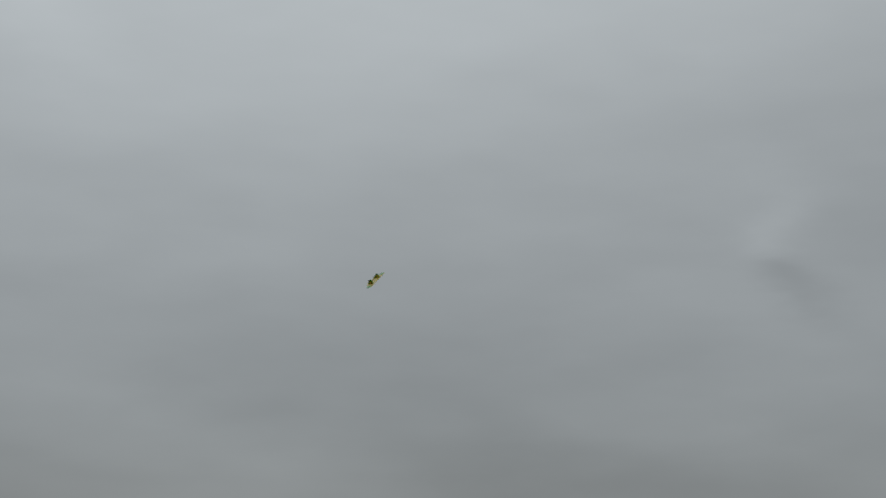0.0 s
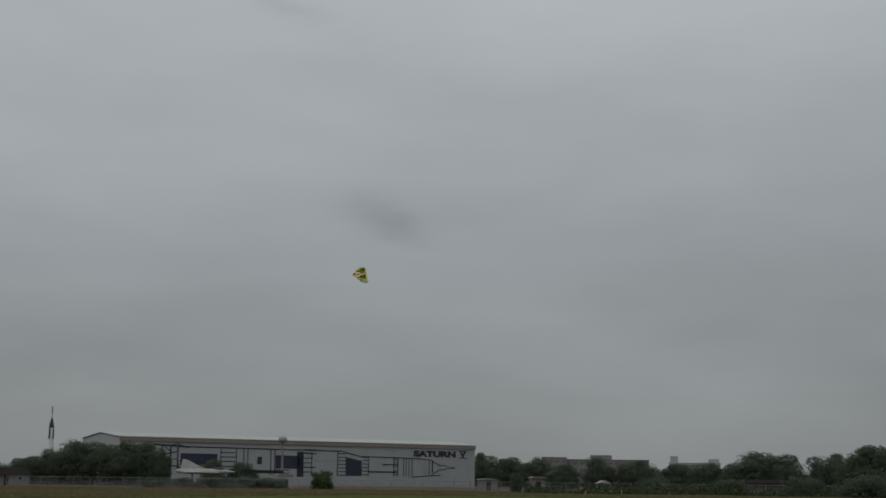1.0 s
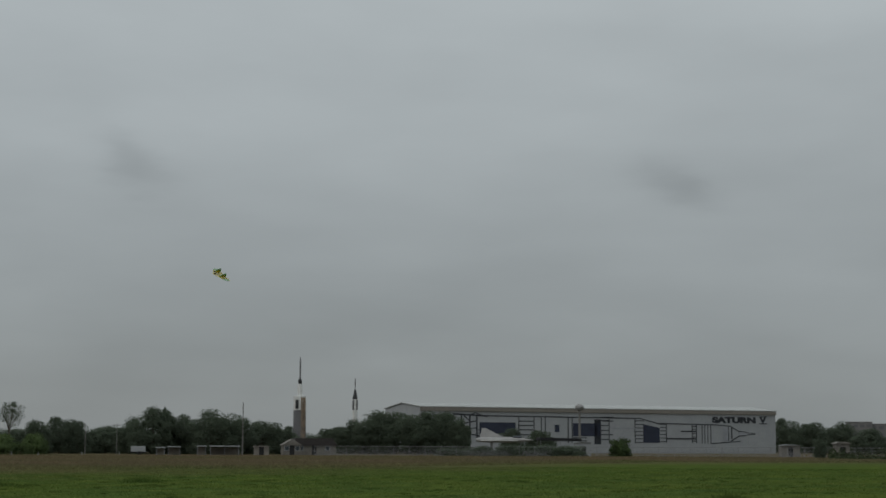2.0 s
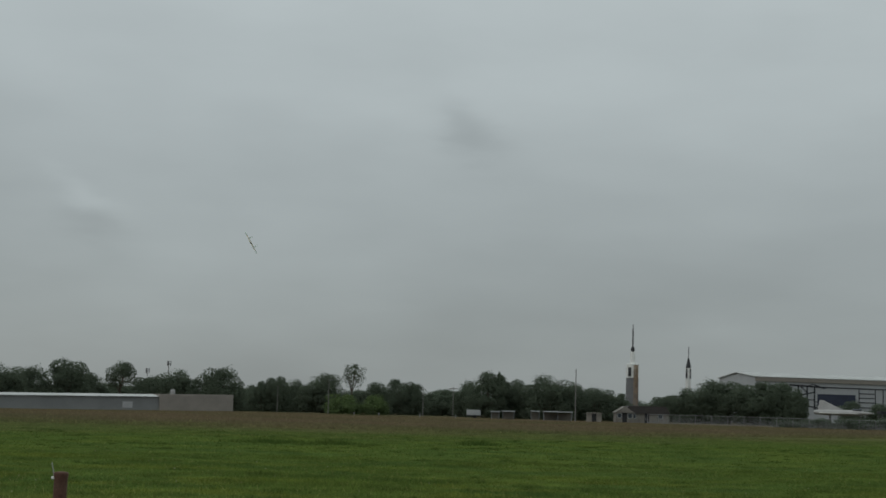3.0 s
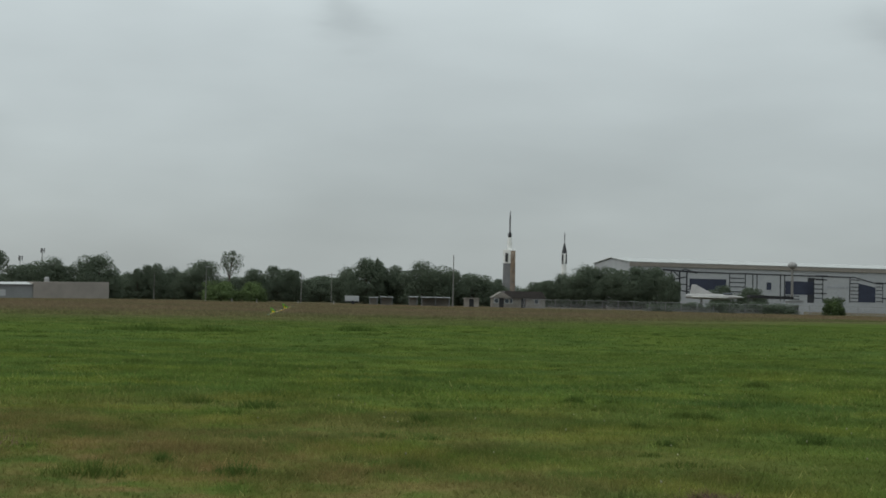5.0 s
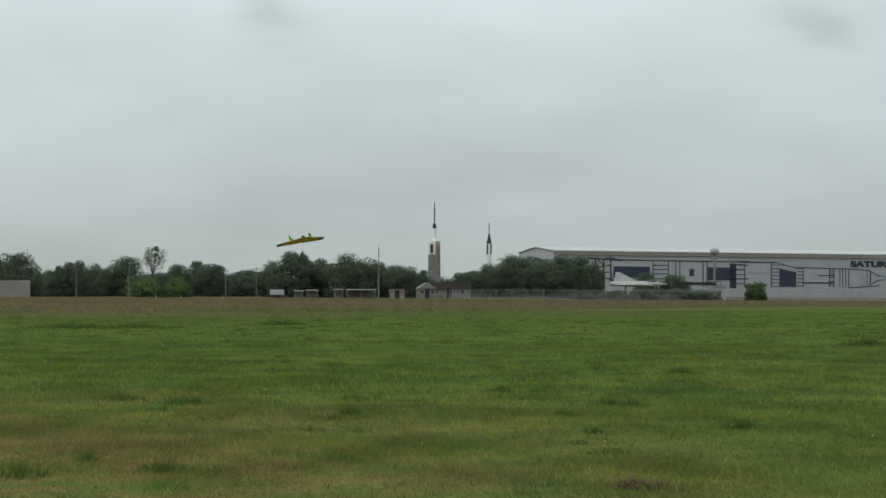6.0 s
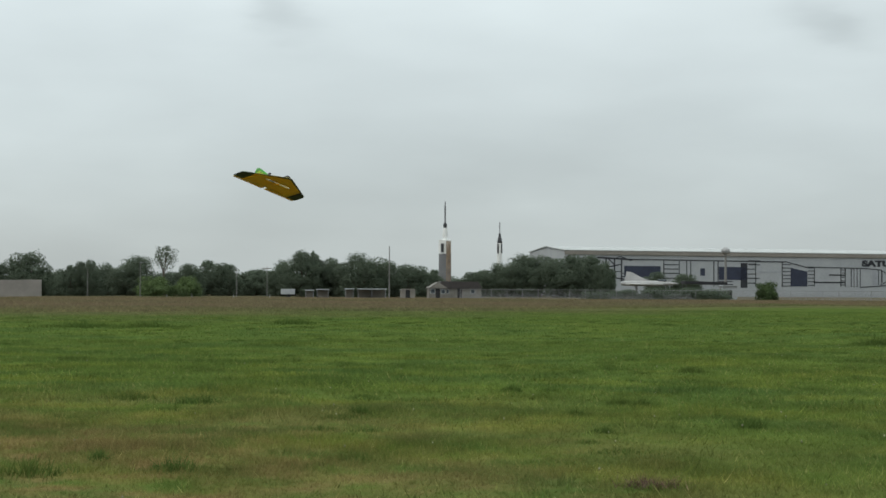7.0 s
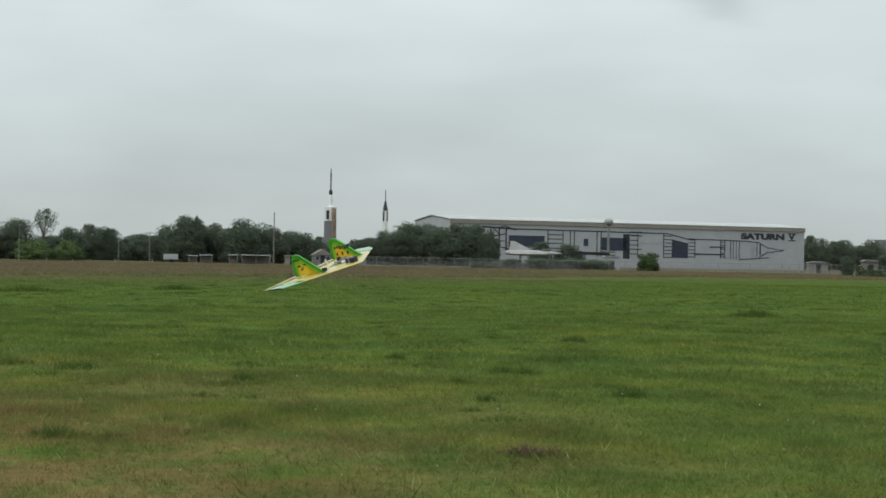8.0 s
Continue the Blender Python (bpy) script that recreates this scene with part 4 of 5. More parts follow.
def build_parked_jet():
    x, y = polar(7.2, 345)
    jet = thing("parked_jet", "pale delta-winged jet aircraft on display behind the fence", "aircraft", pose(x, y, 1.5, 0, 0, 0))
    bm = bmesh.new()
    lathe(bm, [(0.04, 0), (0.25, 1.2), (0.5, 3.4), (0.6, 6.0), (0.6, 10), (0.5, 12), (0.4, 12.6)], 14)
    bmesh.ops.transform(bm, matrix=pose(8.0, 0, 1.9, 0, -90, 0), verts=bm.verts)
    part("fuselage", bm, JET_PALE, jet)
    for s in (-1, 1):
        bm = bmesh.new()
        slab(bm, [(-3.6, 0), (4.6, 0), (-1.2, 4.6), (-3.6, 4.6)], -0.09, 0.09)
        bmesh.ops.transform(bm, matrix=pose(0, 0.5 * s, 1.75) @ Matrix(((1, 0, 0, 0), (0, 0, s, 0), (0, 1, 0, 0), (0, 0, 0, 1))), verts=bm.verts)
        bmesh.ops.recalc_face_normals(bm, faces=bm.faces)
        part("wing", bm, ROCKET_WHITE, jet, "white delta wing")
        part("landing_gear", fresh(rod, (-1.2, s * 1.2, -1.6), (-1.2, s * 1.0, 1.7), 0.12), GALV, jet)
    bm = bmesh.new()
    slab(bm, [(-3.8, 2.2), (2.2, 2.3), (0.5, 2.9), (-2.4, 4.4), (-3.4, 4.5)], -0.1, 0.1)
    part("tail_fin", bm, JET_PALE, jet, "tall pale swept tail fin")
    part("landing_gear", fresh(rod, (5.2, 0, -1.6), (5.2, 0, 1.5), 0.1), GALV, jet)
    part("canopy", fresh(box, (3.4, -0.35, 2.3), (5.4, 0.35, 2.8), 0.2), GLASS_DARK, jet)
    x, y = polar(9.42, 322)
    aw = thing("awning", "dark flat awning on thin posts behind the fence", "awning", pose(x, y, 0, 0, 1.2, 6))
    part("roof", fresh(box, (-4.4, -1.6, 3.1), (4.4, 1.6, 3.7), 0.03), DARK, aw)
    for px in (-4.1, 0, 4.1):
        for py in (-1.4, 1.4):
            part("post", fresh(rod, (px, py, -0.2), (px, py, 3.12), 0.05), GALV, aw)


def build_poles():
    def pole(name, label, az, d, high, r, extra=None):
        x, y = polar(az, d)
        p = thing(name, label, "pole", pose(x, y, float(ground_z(x, y)), 0, 0, 10), group="poles along the fence")
        part("shaft", fresh(rod, (0, 0, -0.3), (0, 0, high), r * 0.75, r * 0.5, 8), POLE, p)
        if extra == "cross":
            part("crossarm", fresh(box, (-0.9, -0.06, high - 0.5), (0.9, 0.06, high - 0.36)), WOOD_GREY, p)
        if extra == "lamp":
            part("lamp_head", fresh(box, (-0.1, -0.12, high - 0.05), (0.8, 0.12, high + 0.1), 0.03), GALV, p)
        if extra == "antenna":
            for i in range(3):
                a = 2 * math.pi * i / 3
                part("antenna", fresh(box, (0.5 * math.cos(a) - 0.12, 0.5 * math.sin(a) - 0.12, high - 1.3), (0.5 * math.cos(a) + 0.12, 0.5 * math.sin(a) + 0.12, high), 0.02), GALV, p)
            part("antenna_ring", fresh(lathe, [(0.6, high - 0.7), (0.6, high - 0.58)], 12), GALV, p)

    pole("utility_pole", "tall bare wooden utility pole by the fence", -2.04, 296, 9.9, 0.17)
    pole("street_lamp", "slim grey lamp post before the trees", -11.05, 320, 6.9, 0.11, "lamp")
    pole("utility_pole", "slim wooden pole before the trees", -7.6, 318, 5.9, 0.11)
    pole("utility_pole", "slim wooden pole before the trees", -6.5, 318, 6.3, 0.1, "cross")
    pole("utility_pole", "slim wooden pole before the trees", -12.9, 318, 5.4, 0.1)
    pole("antenna_mast", "mast with antennas above the tree line", -16.85, 420, 13.2, 0.2, "antenna")
    pole("antenna_mast", "short mast above the tree line", -17.6, 420, 11.2, 0.15, "antenna")
    pole("utility_pole", "stout pale pole before the white hall", 10.2, 330, 9.6, 0.46)
    x, y = polar(10.2, 330)
    dome = thing("round_tank", "grey round lamp globe on top of the pole", "lamp", pose(x, y, 9.6))
    part("globe", fresh(lathe, [(0.3, -0.2), (0.8, 0.1), (1.0, 0.5), (0.85, 0.9), (0.4, 1.2), (0.05, 1.3)], 14), CONCRETE, dome)


def build_fence():
    fence = thing("chain_link_fence", "grey chain-link fence on steel posts behind the field", "fence")
    line = [(3, 301), (60, 298), (130, 262), (190, 225)]
    posts, wires_v, wires_t = [], [], []
    for (ax, ay), (bx, by) in zip(line, line[1:]):
        n = int(math.hypot(bx - ax, by - ay) / 3.0)
        posts += [(ax + (bx - ax) * i / n, ay + (by - ay) * i / n) for i in range(n)]
        part("top_rail", fresh(rod, (ax, ay, 1.85), (bx, by, 1.85), 0.035, 0.035, 6), GALV, fence)
        k = int(math.hypot(bx - ax, by - ay) / 0.16)
        ux, uy = (bx - ax) / (k * 0.16), (by - ay) / (k * 0.16)
        for i in range(k):
            px, py = ax + ux * 0.16 * i, ay + uy * 0.16 * i
            for sgn in (-1, 1):
                j = len(wires_v)
                wires_v += [(px - 0.021 * ux, py - 0.021 * uy, 0.03), (px + 0.021 * ux, py + 0.021 * uy, 0.03), (px + sgn * 0.9 * ux, py + sgn * 0.9 * uy, 1.84)]
                wires_t.append((j, j + 1, j + 2))
    base = fresh(rod, (0, 0, -0.2), (0, 0, 1.95), 0.05, 0.05, 6)
    first = part("post", base, GALV, fence)
    for i, (x, y) in enumerate(posts[:290]):
        ob = first if i == 0 else new("post", first.data)
        ob.parent = fence
        ob.location = (x, y, 0)
    mesh = triangles("wire_mesh", np.array(wires_v), np.array(wires_t), GALV)
    mesh.parent = fence
    tagged(mesh, kind="stuff")
    # short white marker posts out in the dead grass
    for az, d in ((-10.1, 280), (-9.2, 276), (-7.7, 282), (-6.4, 285), (20.0, 262), (21.2, 240), (22.5, 240), (24.2, 250)):
        x, y = polar(az, d)
        p = thing("marker_post", "short pale marker post in the dead grass", "post", pose(x, y, float(ground_z(x, y))), group="marker posts")
        part("stake", fresh(rod, (0, 0, -0.2), (0, 0, 0.58), 0.07, 0.06, 8), CONCRETE, p)
        part("cap", fresh(lathe, [(0.09, 0.58), (0.09, 0.64), (0.03, 0.67)], 8), CONCRETE, p)


def build_scrub():
    """Low dark scrub on the rough ground before the wood."""
    rng = np.random.default_rng(15)
    n = 42000
    a = 19 + 29 * rng.random(n)
    d = 246 + 50 * rng.random(n)
    x, y = d * np.sin(np.radians(a)), d * np.cos(np.radians(a))
    lump = smooth_noise(x, y, 7.0, 21) * 0.7 + smooth_noise(x, y, 2.5, 22) * 0.3
    top = np.clip((lump - 0.42) * 6.0, 0.2, 1.9)
    z = top * np.sqrt(rng.random(n))
    s = 0.16 + 0.12 * rng.random(n)
    t = rng.normal(0, 1, (n, 2, 3))
    t /= np.linalg.norm(t, axis=2)[:, :, None]
    p = np.stack([x, y, z], 1)
    v = np.stack([p - t[:, 0] * s[:, None], p + t[:, 1] * s[:, None], p + t[:, 0] * s[:, None]], 1).reshape(-1, 3)
    tagged(triangles("scrub", v, np.arange(n * 3).reshape(-1, 3), SCRUB_LEAF), "low dark green scrub on rough ground", "scrub", kind="stuff")


def build_far():
    def block(name, az, d, wide, deep, high, floors, bays, turn, mat, label):
        x, y = polar(az, d)
        b = thing(name, label, "building", pose(x, y, 0, 0, 0, turn))
        part("wall", fresh(box, (0, 0, -1), (wide, deep, high)), mat, b)
        part("roof", fresh(box, (-0.3, -0.3, high + 0.003), (wide + 0.3, deep + 0.3, high + 0.5)), mat, b)
        fh = high / floors
        for f in range(floors):
            for k in range(bays):
                w = wide / bays
                part("window", fresh(box, (k * w + 0.15 * w, -0.12, f * fh + 0.35 * fh), (k * w + 0.85 * w, -0.02, f * fh + 0.75 * fh)), FAR_GLASS, b)
        return b

    block("office_building", 19.62, 900, 14, 20, 16.4, 4, 4, -20, BUILDING_TAN, "grey concrete office block beyond the trees")
    b = block("office_building", 20.45, 905, 48, 20, 15.4, 4, 12, -20, BUILDING_TAN, "long low grey concrete office block beyond the trees")
    part("penthouse", fresh(box, (15, 4, 15.95), (27, 14, 18.4)), BUILDING_TAN, b)
    b = block("office_building", 24.2, 1250, 40, 18, 19, 5, 10, -24, WHITE_METAL, "pale office block far beyond the trees")
    part("penthouse", fresh(box, (1, 3, 19.55), (7, 12, 24.5)), WHITE_METAL, b)
    part("penthouse", fresh(box, (31, 3, 19.55), (39, 12, 22.5)), WHITE_METAL, b)
    x, y = polar(39.05, 1385)
    wt = thing("water_tower", "white spheroid water tower on a single stem", "water tower", pose(x, y, 0))
    part("tank", fresh(lathe, [(1.6, 32), (3.0, 35), (6.5, 38), (7.6, 40.5), (7.2, 43), (4.6, 45.4), (1.5, 46.4), (0.2, 46.6)], 28), ROCKET_WHITE, wt)
    part("stem", fresh(lathe, [(3.4, -1), (1.9, 4), (1.6, 31.99)], 20), ROCKET_WHITE, wt)
    # a belt of woodland closes the horizon all round
    rng = np.random.default_rng(77)
    n = 26000
    a = rng.random(n) * 2 * np.pi
    d = 1500 + 300 * rng.random(n)
    top = 7 + 5 * smooth_noise(a * 120, d * 0.02, 1.0, 3)
    z = rng.random(n) * top
    x, y = d * np.sin(a), d * np.cos(a)
    s = 3.0 + 3.0 * rng.random(n)
    th = rng.random(n) * np.pi
    v = np.stack([np.stack([x - s * np.cos(th), y - s * np.sin(th), z - 1.2], 1), np.stack([x + s * np.cos(th), y + s * np.sin(th), z - 1.0], 1),
                  np.stack([x + rng.normal(0, 1.5, n), y, z + 2.2], 1)], 1).reshape(-1, 3)
    tagged(triangles("far_woods", v, np.arange(n * 3).reshape(-1, 3), LEAF), "dark belt of far woodland along the horizon", "woods", kind="stuff")


# ---- near: the pipe post ----
def build_post():
    x, y = polar(-20.45, 17.0)
    z = float(ground_z(x, y))
    p = thing("pipe_post", "rusted steel pipe post with black foot in dead grass", "post", pose(x, y, z - 0.03, 0.4, 0.6, 20))
    part("pipe", fresh(lathe, [(0.071, 0.44), (0.071, 0.80), (0.066, 0.812)], 28), RUST, p, "rusted brown pipe")
    part("coating", fresh(lathe, [(0.075, -0.15), (0.075, 0.442), (0.071, 0.447)], 28), PIPE_BLACK, p, "black coated foot of the pipe")
    part("cap", fresh(lathe, [(0.076, 0.79), (0.077, 0.835), (0.070, 0.848), (0.02, 0.855)], 28), RUST, p)
    bm = bmesh.new()
    pts = [(-0.07, 0.0, 0.79), (-0.075, -0.01, 0.83), (-0.085, -0.01, 0.88), (-0.10, 0.0, 0.93), (-0.097, 0.0, 0.95)]
    for a, b in zip(pts, pts[1:]):
        rod(bm, a, b, 0.006, 0.005, 6)
    part("wire_tie", bm, CONCRETE, p, "bent white wire at the top")
    part("clip", fresh(box, (-0.10, -0.02, 0.775), (-0.062, 0.02, 0.80), 0.004), PLASTIC_WHITE, p)
    rng = np.random.default_rng(31)
    n = 9000
    rx, ry = rng.normal(-0.3, 0.5, n), rng.normal(-0.3, 0.5, n)
    rad = np.hypot(rx + 0.3, ry + 0.2)
    h = np.clip(0.25 * np.exp(-(rad / 0.6) ** 2) + 0.06, 0.04, 0.32) * (0.4 + 0.8 * rng.random(n)) * (1 + 0.5 * (rng.random(n) > 0.96))
    th = rng.random(n) * np.pi
    w = 0.004 + 0.003 * rng.random(n)
    gx, gy = x + rx, y + ry
    gz = ground_z(gx, gy) - 0.01
    lean = rng.normal(0, 0.6, (n, 2)) * h[:, None]
    v = np.stack([np.stack([gx - w * np.cos(th), gy - w * np.sin(th), gz], 1), np.stack([gx + w * np.cos(th), gy + w * np.sin(th), gz], 1),
                  np.stack([gx + lean[:, 0], gy + lean[:, 1], gz + h], 1)], 1).reshape(-1, 3)
    tagged(triangles("dead_grass_tuft", v, np.arange(n * 3).reshape(-1, 3), STRAW), "tuft of dead straw-brown grass round the post", "grass", kind="stuff")


# ---- the model aeroplane: x forward from the trailing edge, y left, z up; origin 0.25 m ahead of the trailing edge ----
NOSE, TIP, SPAN, FIN_Y = 0.58, 0.245, 1.0, 0.206


def wing_point(s, c, upper):
    """s: -1 to 1 across the span; c: 0 at the trailing edge to 1 at the leading edge."""
    a = abs(s)
    chord = NOSE + (TIP - NOSE) * a
    if a > 0.93:
        chord *= 1 - 0.10 * ((a - 0.93) / 0.07) ** 2
    thick = 0.050 * (1 - 0.55 * a)
    f = 1 - c
    prof = thick * (1.48 * math.sqrt(f) - 0.63 * f - 1.76 * f * f + 1.42 * f ** 3 - 0.51 * f ** 4 + 0.004)
    z = prof * (0.65 if upper else -0.35)
    return (0.07 * (1 - a * 0.45) + c * (chord - 0.07 * (1 - a * 0.45)) - 0.25, s * SPAN / 2, z)


def cut_slot(bm, x0, x1, half):
    """A slot through the wing, in which the propeller turns."""
    for co, no in (((x0, 0, 0), (1, 0, 0)), ((x1, 0, 0), (1, 0, 0)), ((0, -half, 0), (0, 1, 0)), ((0, half, 0), (0, 1, 0))):
        bmesh.ops.bisect_plane(bm, geom=bm.verts[:] + bm.edges[:] + bm.faces[:], plane_co=co, plane_no=no)
    gone = []
    for f in bm.faces:
        c = f.calc_center_median()
        if x0 < c.x < x1 and abs(c.y) < half:
            gone.append(f)
    bmesh.ops.delete(bm, geom=gone, context="FACES")
    rims = [e for e in bm.edges if e.is_boundary]
    for f in bmesh.ops.bridge_loops(bm, edges=rims)["faces"]:
        f.material_index = 3


def build_plane():
    plane = thing("model_aeroplane", "yellow and green radio-controlled flying wing with twin fins, in flight", "model aeroplane")
    ss = [-1, -0.985, -0.95, -0.9, -0.8, -0.72, -0.6, -0.4, -0.25, -0.12, -0.04, 0.04, 0.12, 0.25, 0.4, 0.6, 0.72, 0.8, 0.9, 0.95, 0.985, 1]
    cs = [0, 0.15, 0.35, 0.55, 0.72, 0.85, 0.93, 0.98, 1.0]
    for name, lo, hi, up_mat, low_mat, label in (
        ("centre_wing", -0.72, 0.72, FOAM_GOLD, FOAM_YELLOW, "golden upper side and yellow-orange underside"),
        ("wingtip", -1, -0.72, FOAM_MINT, FOAM_BLACK, "mint-green upper side and black underside"),
        ("wingtip", 0.72, 1, FOAM_MINT, FOAM_BLACK, "mint-green upper side and black underside"),
    ):
        st = [s for s in ss if lo <= s <= hi]
        bm = bmesh.new()
        grid = {}
        for up in (0, 1):
            for i, s in enumerate(st):
                for j, c in enumerate(cs):
                    if c == 1.0 and up:
                        grid[up, i, j] = grid[0, i, j]
                    else:
                        grid[up, i, j] = bm.verts.new(wing_point(s, c, up))
        for up in (0, 1):
            for i in range(len(st) - 1):
                for j in range(len(cs) - 1):
                    q = [grid[up, i, j], grid[up, i + 1, j], grid[up, i + 1, j + 1], grid[up, i, j + 1]]
                    f = bm.faces.new(q)
                    # index 3 on top: a paler middle patch, sky sheen put into the colour
                    f.material_index = 2 if j >= 6 and not up else 3 if up and 3 <= j <= 4 and abs(st[i] + st[i + 1]) < 0.4 else 0 if up else 1
                    f.smooth = True
        for i in range(len(st) - 1):
            bm.faces.new((grid[0, i, 0], grid[0, i + 1, 0], grid[1, i + 1, 0], grid[1, i, 0])).material_index = 1
        for i in (0, len(st) - 1):
            ring = [grid[0, i, j] for j in range(len(cs))] + [grid[1, i, j] for j in range(len(cs) - 2, -1, -1)]
            bm.faces.new(ring).material_index = 1
        if name == "centre_wing":
            cut_slot(bm, 0.040, 0.078, 0.185)
        bmesh.ops.recalc_face_normals(bm, faces=bm.faces)
        part(name, bm, [up_mat, low_mat, FOAM_BLACK if name == "wingtip" else EDGE_TAPE, FOAM_CREAM_SHEEN], plane, label)
    # elevons, with a notch between them
    for s in (-1, 1):
        bm = bmesh.new()
        a, b = 0.02 * s, 0.48 * s
        ca, cb = 0.066, 0.038
        vs = []
        for y, c in ((a, ca), (b, cb)):
            x0 = 0.07 * (1 - abs(y) / 0.5 * 0.45) - 0.2505
            vs.append([bm.verts.new(p) for p in ((x0, y, 0.006), (x0, y, -0.005), (x0 - c, y, -0.001), (x0 - c, y, 0.002))])
        for i in range(4):
            f = bm.faces.new((vs[0][i], vs[0][(i + 1) % 4], vs[1][(i + 1) % 4], vs[1][i]))
            f.material_index = 1 if i == 1 else 0
        bm.faces.new(vs[0])
        bm.faces.new(vs[1])
        bmesh.ops.recalc_face_normals(bm, faces=bm.faces)
        el = part("elevon", bm, [FOAM_GOLD, FOAM_YELLOW], plane)
        part("control_horn", fresh(box, (-0.205, s * 0.16 - 0.003, 0.0), (-0.19, s * 0.16 + 0.003, 0.028)), PLASTIC_WHITE, el)
    # fins: upright plates with a rounded top, green rim and golden middle
    x0, x1, h = 0.085 - 0.25, 0.40 - 0.25, 0.20
    low = 0.86
    rim = [(x0 + 0.006, 0.012), (x0, 0.08), (x0 + 0.004, 0.145), (x0 + 0.014, 0.178), (x0 + 0.034, 0.197), (x0 + 0.058, h), (x0 + 0.09, 0.192),
           (x0 + 0.155, 0.142), (x0 + 0.225, 0.082), (x0 + 0.285, 0.036), (x1, 0.016)]
    rim = [(x, z * low) for x, z in rim]
    cx, cz = x0 + 0.14, 0.013

    def inset(k, lift):
        return [(cx + (x - cx) * k, max(0.013, cz + (z - cz) * k - lift * (z > 0.02))) for x, z in rim]

    for s in (-1, 1):
        y = s * FIN_Y
        bm = bmesh.new()
        slab(bm, rim, y - 0.006, y + 0.006)
        fin = part("fin", bm, FIN_GREEN, plane, "upright fin, green rim fading to gold")
        bm = bmesh.new()
        slab(bm, inset(0.80, 0.006), y - 0.0068, y + 0.0068)
        part("lime_panel", bm, FIN_LIME, fin)
        bm = bmesh.new()
        slab(bm, inset(0.60, 0.012), y - 0.0076, y + 0.0076)
        part("gold_panel", bm, FIN_GOLD, fin)
        bm = bmesh.new()
        if s < 0:
            for k, (dx, dz, w, t) in enumerate(((0.055, 0.075, 0.035, 0.016), (0.075, 0.05, 0.028, 0.014), (0.115, 0.085, 0.03, 0.012), (0.10, 0.06, 0.012, 0.02))):
                box(bm, (x0 + dx, y - 0.009, dz), (x0 + dx + w, y + 0.009, dz + t), 0.002)
            box(bm, (x0 + 0.02, y - 0.009, 0.125), (x0 + 0.09, y + 0.009, 0.134))
            box(bm, (x0 + 0.29, y - 0.009, 0.022), (x0 + 0.325, y + 0.009, 0.045))
        else:
            for k in range(6):
                box(bm, (x0 + 0.05 + 0.026 * k, y - 0.009, 0.088 - 0.003 * k + 0.006 * (k % 2)), (x0 + 0.068 + 0.026 * k, y + 0.009, 0.104 + 0.004 * (k % 3)), 0.002)
            for k in range(3):
                box(bm, (x0 + 0.06 + 0.055 * k, y - 0.009, 0.036), (x0 + 0.078 + 0.055 * k, y + 0.009, 0.062), 0.002)
        part("black_markings", bm, FOAM_BLACK, fin)
    # motor behind the battery, propeller turning in its slot
    part("motor", fresh(rod, (0.084, 0, 0.014), (0.125, 0, 0.014), 0.017, 0.016, 16), MOTOR_METAL, plane)
    part("battery_pack", fresh(box, (0.185, -0.028, 0.004), (0.268, 0.028, 0.050), 0.006), FOAM_BLACK, plane)
    part("battery_strap", fresh(box, (0.215, -0.030, 0.004), (0.232, 0.030, 0.053), 0.003), GALV, plane)
    part("battery_lead", fresh(rod, (0.19, 0.012, 0.045), (0.13, 0.012, 0.026), 0.004, 0.004, 8), MOTOR_METAL, plane)
    part("speed_controller", fresh(box, (0.135, -0.016, 0.016), (0.172, 0.016, 0.034), 0.003), PLASTIC_WHITE, plane)
    part("slot_bridge", fresh(box, (0.034, -0.012, -0.021), (0.084, 0.012, -0.015)), FOAM_YELLOW, plane)
    bm = bmesh.new()
    for s in (-1, 1):
        slab(bm, [(0.0, 0.0), (s * 0.05, -0.011), (s * 0.10, -0.010), (s * 0.140, -0.004), (s * 0.140, 0.004), (s * 0.10, 0.009), (s * 0.05, 0.009)], -0.0015, 0.0015)
    bmesh.ops.transform(bm, matrix=pose(0, 0, 0, 0, 0, 90), verts=bm.verts)
    rod(bm, (-0.010, 0, 0), (0.026, 0, 0), 0.010, 0.006, 12)
    prop = part("propeller", bm, GALV, plane)
    for s in (-1, 1):
        part("servo", fresh(box, (-0.07, s * 0.16 - 0.012, 0.01), (-0.045, s * 0.16 + 0.012, 0.034), 0.002), MOTOR_METAL, plane)
    return plane, prop


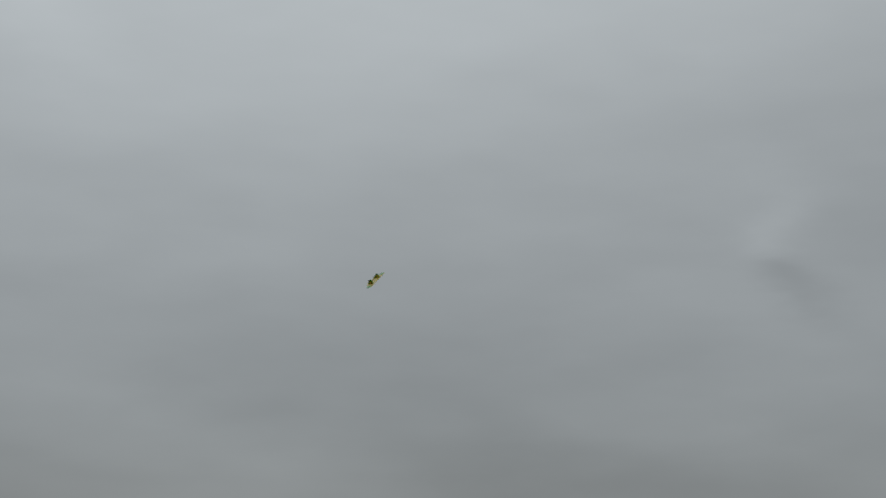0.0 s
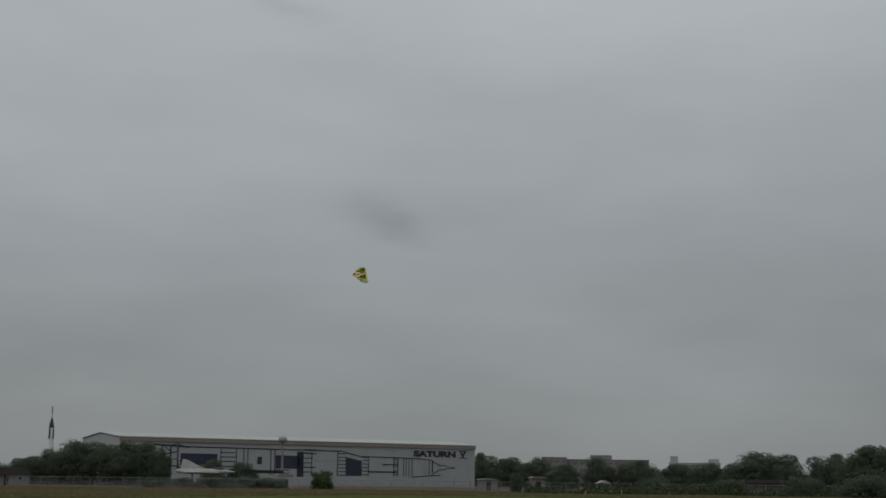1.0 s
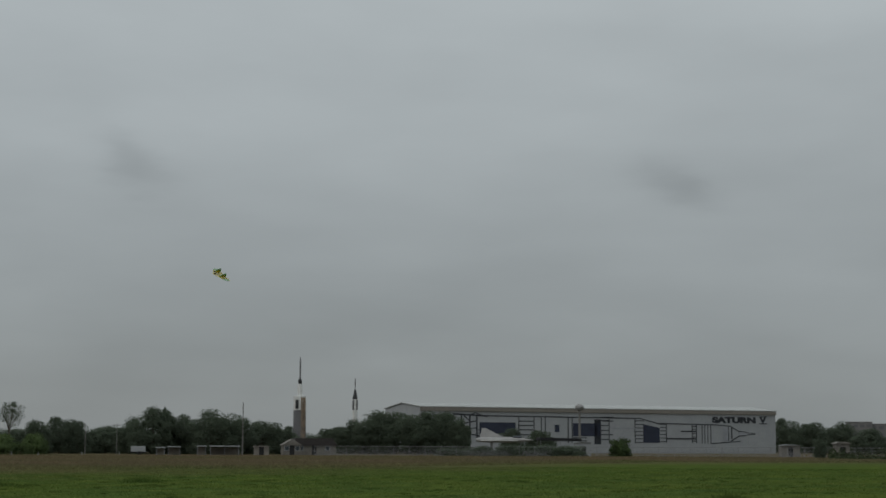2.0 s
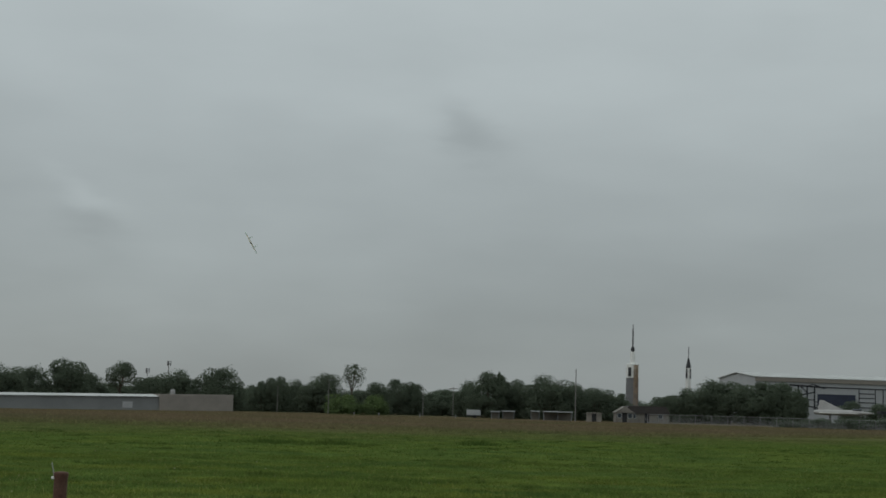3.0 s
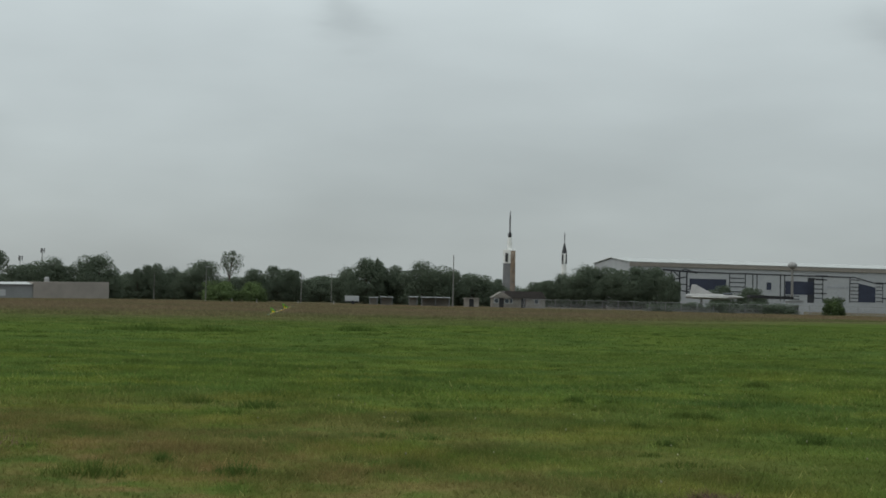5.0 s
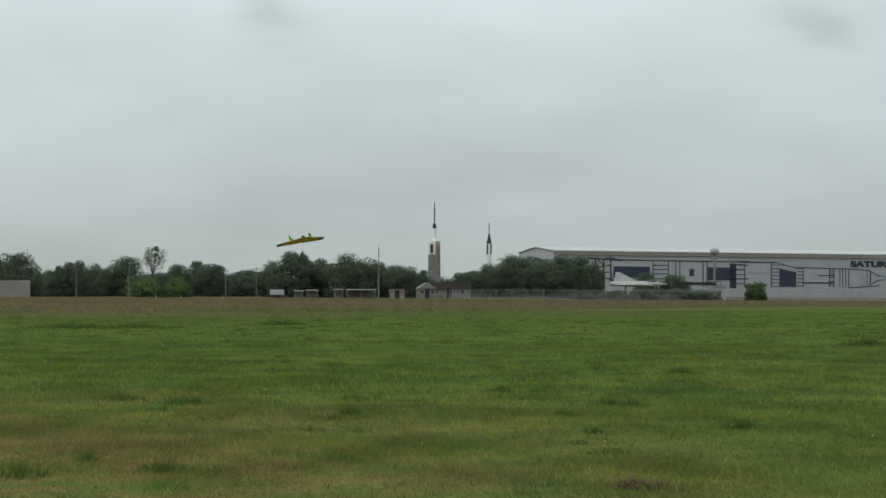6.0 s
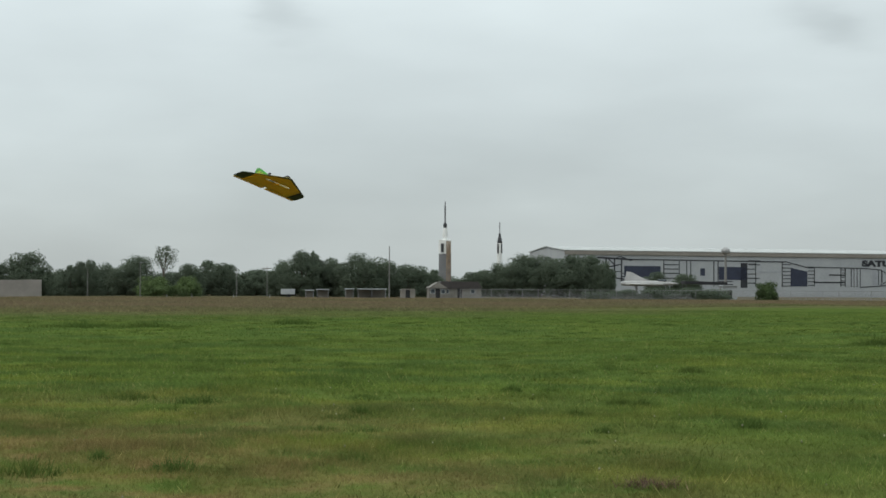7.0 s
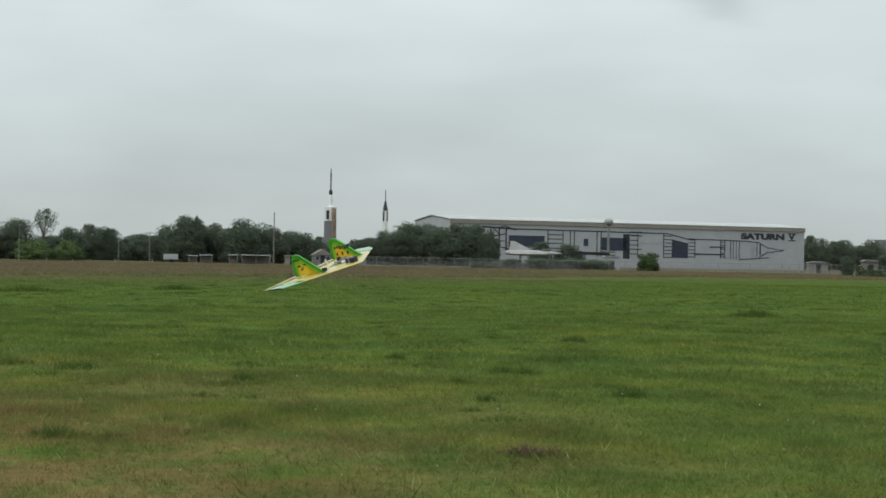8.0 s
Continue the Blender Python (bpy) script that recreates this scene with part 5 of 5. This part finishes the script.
PLANE_ROWS = [
    (0, pose(28.71, 50.33, 12.15, -43.6, -0.2, 102.4)),
    (0.1, pose(27.15, 50.92, 11.74, -45.5, -0.2, 112.3)),
    (0.2, pose(25.57, 51.50, 11.43, -47.7, -0.3, 122.6)),
    (0.3, pose(24.07, 52.03, 11.20, -49.8, -0.3, 132.7)),
    (0.4, pose(22.51, 52.59, 10.96, -51.3, -0.3, 142.1)),
    (0.5, pose(20.93, 53.18, 10.71, -51.8, -0.4, 150.3)),
    (0.6, pose(19.36, 53.80, 10.45, -51.5, -0.6, 157.0)),
    (0.7, pose(17.78, 54.44, 10.19, -50.6, -1.0, 162.7)),
    (0.8, pose(16.16, 55.10, 9.87, -48.9, -1.4, 167.6)),
    (0.9, pose(14.55, 55.76, 9.56, -46.4, -1.4, 172.0)),
    (1, pose(12.91, 56.39, 9.24, -42.8, -0.8, 176.3)),
    (1.1, pose(11.33, 56.97, 9.00, -37.7, 0.5, 180.3)),
    (1.2, pose(9.73, 57.52, 8.88, -32.6, 1.9, 184.2)),
    (2.3, pose(-7.56, 62.19, 8.27, -37.2, -2.6, 238.1)),
    (2.5, pose(-10.11, 62.31, 8.40, -43.8, -0.9, 252.7)),
    (2.6, pose(-11.29, 62.36, 8.46, -47.5, 0.7, 259.2)),
    (2.7, pose(-12.50, 62.40, 8.51, -51.6, 3.0, 265.2)),
    (2.8, pose(-13.73, 62.38, 8.40, -55.5, 5.3, 270.6)),
    (2.9, pose(-14.74, 62.27, 8.23, -58.5, 7.2, 275.4)),
    (3, pose(-15.56, 61.98, 8.14, -60.0, 8.1, 279.4)),
    (3.1, pose(-16.16, 61.49, 7.89, -61.7, 6.2, 280.7)),
    (3.2, pose(-16.62, 60.83, 7.61, -64.0, 1.8, 279.3)),
    (3.3, pose(-16.84, 60.08, 7.24, -64.4, -2.3, 278.3)),
    (3.4, pose(-16.94, 59.29, 6.83, -60.4, -3.3, 280.6)),
    (3.5, pose(-16.92, 58.50, 6.35, -49.5, 1.7, 289.2)),
    (3.6, pose(-16.77, 57.73, 5.83, -31.7, 12.6, 304.2)),
    (3.7, pose(-16.41, 56.85, 5.19, -26.2, 13.4, 307.1)),
    (3.8, pose(-16.12, 55.98, 4.55, -24.0, 12.7, 308.1)),
    (3.9, pose(-15.58, 55.08, 3.97, -26.9, 2.4, 304.2)),
    (4, pose(-14.92, 54.18, 3.46, -29.6, -7.6, 299.1)),
    (4.1, pose(-14.18, 53.34, 3.07, -26.8, -6.4, 294.4)),
    (4.2, pose(-13.39, 52.57, 2.74, -20.3, -0.1, 295.2)),
    (4.3, pose(-12.58, 51.90, 2.41, -10.0, 8.4, 308.1)),
    (4.4, pose(-11.65, 51.12, 2.15, 0.3, 10.5, 305.3)),
    (4.5, pose(-10.70, 50.29, 1.75, 9.3, 9.4, 297.4)),
    (4.6, pose(-9.77, 49.52, 1.39, 14.3, 6.9, 295.9)),
    (4.7, pose(-8.99, 48.75, 1.13, 15.9, 1.9, 297.4)),
    (4.8, pose(-8.13, 47.99, 1.09, 15.8, -3.7, 300.1)),
    (4.9, pose(-7.47, 47.15, 1.08, 15.9, -8.1, 301.8)),
    (5, pose(-6.78, 46.21, 1.13, 18.1, -9.5, 300.9)),
    (5.1, pose(-6.06, 45.18, 1.38, 22.8, -7.4, 296.7)),
    (5.2, pose(-5.37, 44.08, 1.53, 27.4, -4.6, 292.1)),
    (6.3, pose(-2.62, 27.76, 2.89, -3.9, -13.4, 285.6)),
    (6.4, pose(-2.63, 26.52, 2.94, -10.1, -12.7, 291.2)),
    (6.5, pose(-2.63, 25.31, 2.98, -15.7, -11.9, 297.0)),
    (6.6, pose(-2.61, 24.09, 2.98, -18.7, -11.7, 302.1)),
    (6.7, pose(-2.56, 22.88, 2.97, -19.7, -12.0, 306.9)),
    (6.8, pose(-2.44, 21.69, 2.97, -19.3, -12.2, 311.1)),
    (6.9, pose(-2.30, 20.58, 2.95, -18.1, -11.9, 314.3)),
    (7, pose(-2.14, 19.55, 2.92, -16.7, -10.3, 316.2)),
    (7.1, pose(-1.97, 18.63, 2.90, -14.9, -7.1, 316.6)),
    (7.2, pose(-1.79, 17.76, 2.80, -13.0, -4.0, 316.5)),
    (7.3, pose(-1.59, 16.94, 2.75, -12.6, -2.4, 316.8)),
    (7.4, pose(-1.38, 16.17, 2.64, -12.5, -1.8, 317.3)),
    (7.5, pose(-1.13, 15.39, 2.47, -10.1, -1.6, 317.7)),
    (7.6, pose(-0.89, 14.59, 2.28, -3.6, -1.5, 318.4)),
    (7.7, pose(-0.62, 13.78, 2.08, 3.7, -2.4, 318.4)),
    (7.8, pose(-0.37, 12.96, 1.86, 9.5, -4.8, 316.9)),
    (7.9, pose(-0.16, 12.25, 1.68, 14.9, -7.8, 316.2)),
    (8, pose(0.01, 11.51, 1.53, 18.4, -7.0, 314.6)),
]

plant_all()
build_hall()
build_rockets()
build_shed()
build_small_buildings()
build_parked_jet()
build_poles()
build_scrub()
build_far()
build_post()
aeroplane, propeller = build_plane()
build_fence()


def motions():
    walk(aeroplane, PLANE_ROWS)
    walk(propeller, [(i / 10, pose(0.060, 0, 0.014, (72 * i + 10) % 360, 0, 0)) for i in range(81)])


motions()
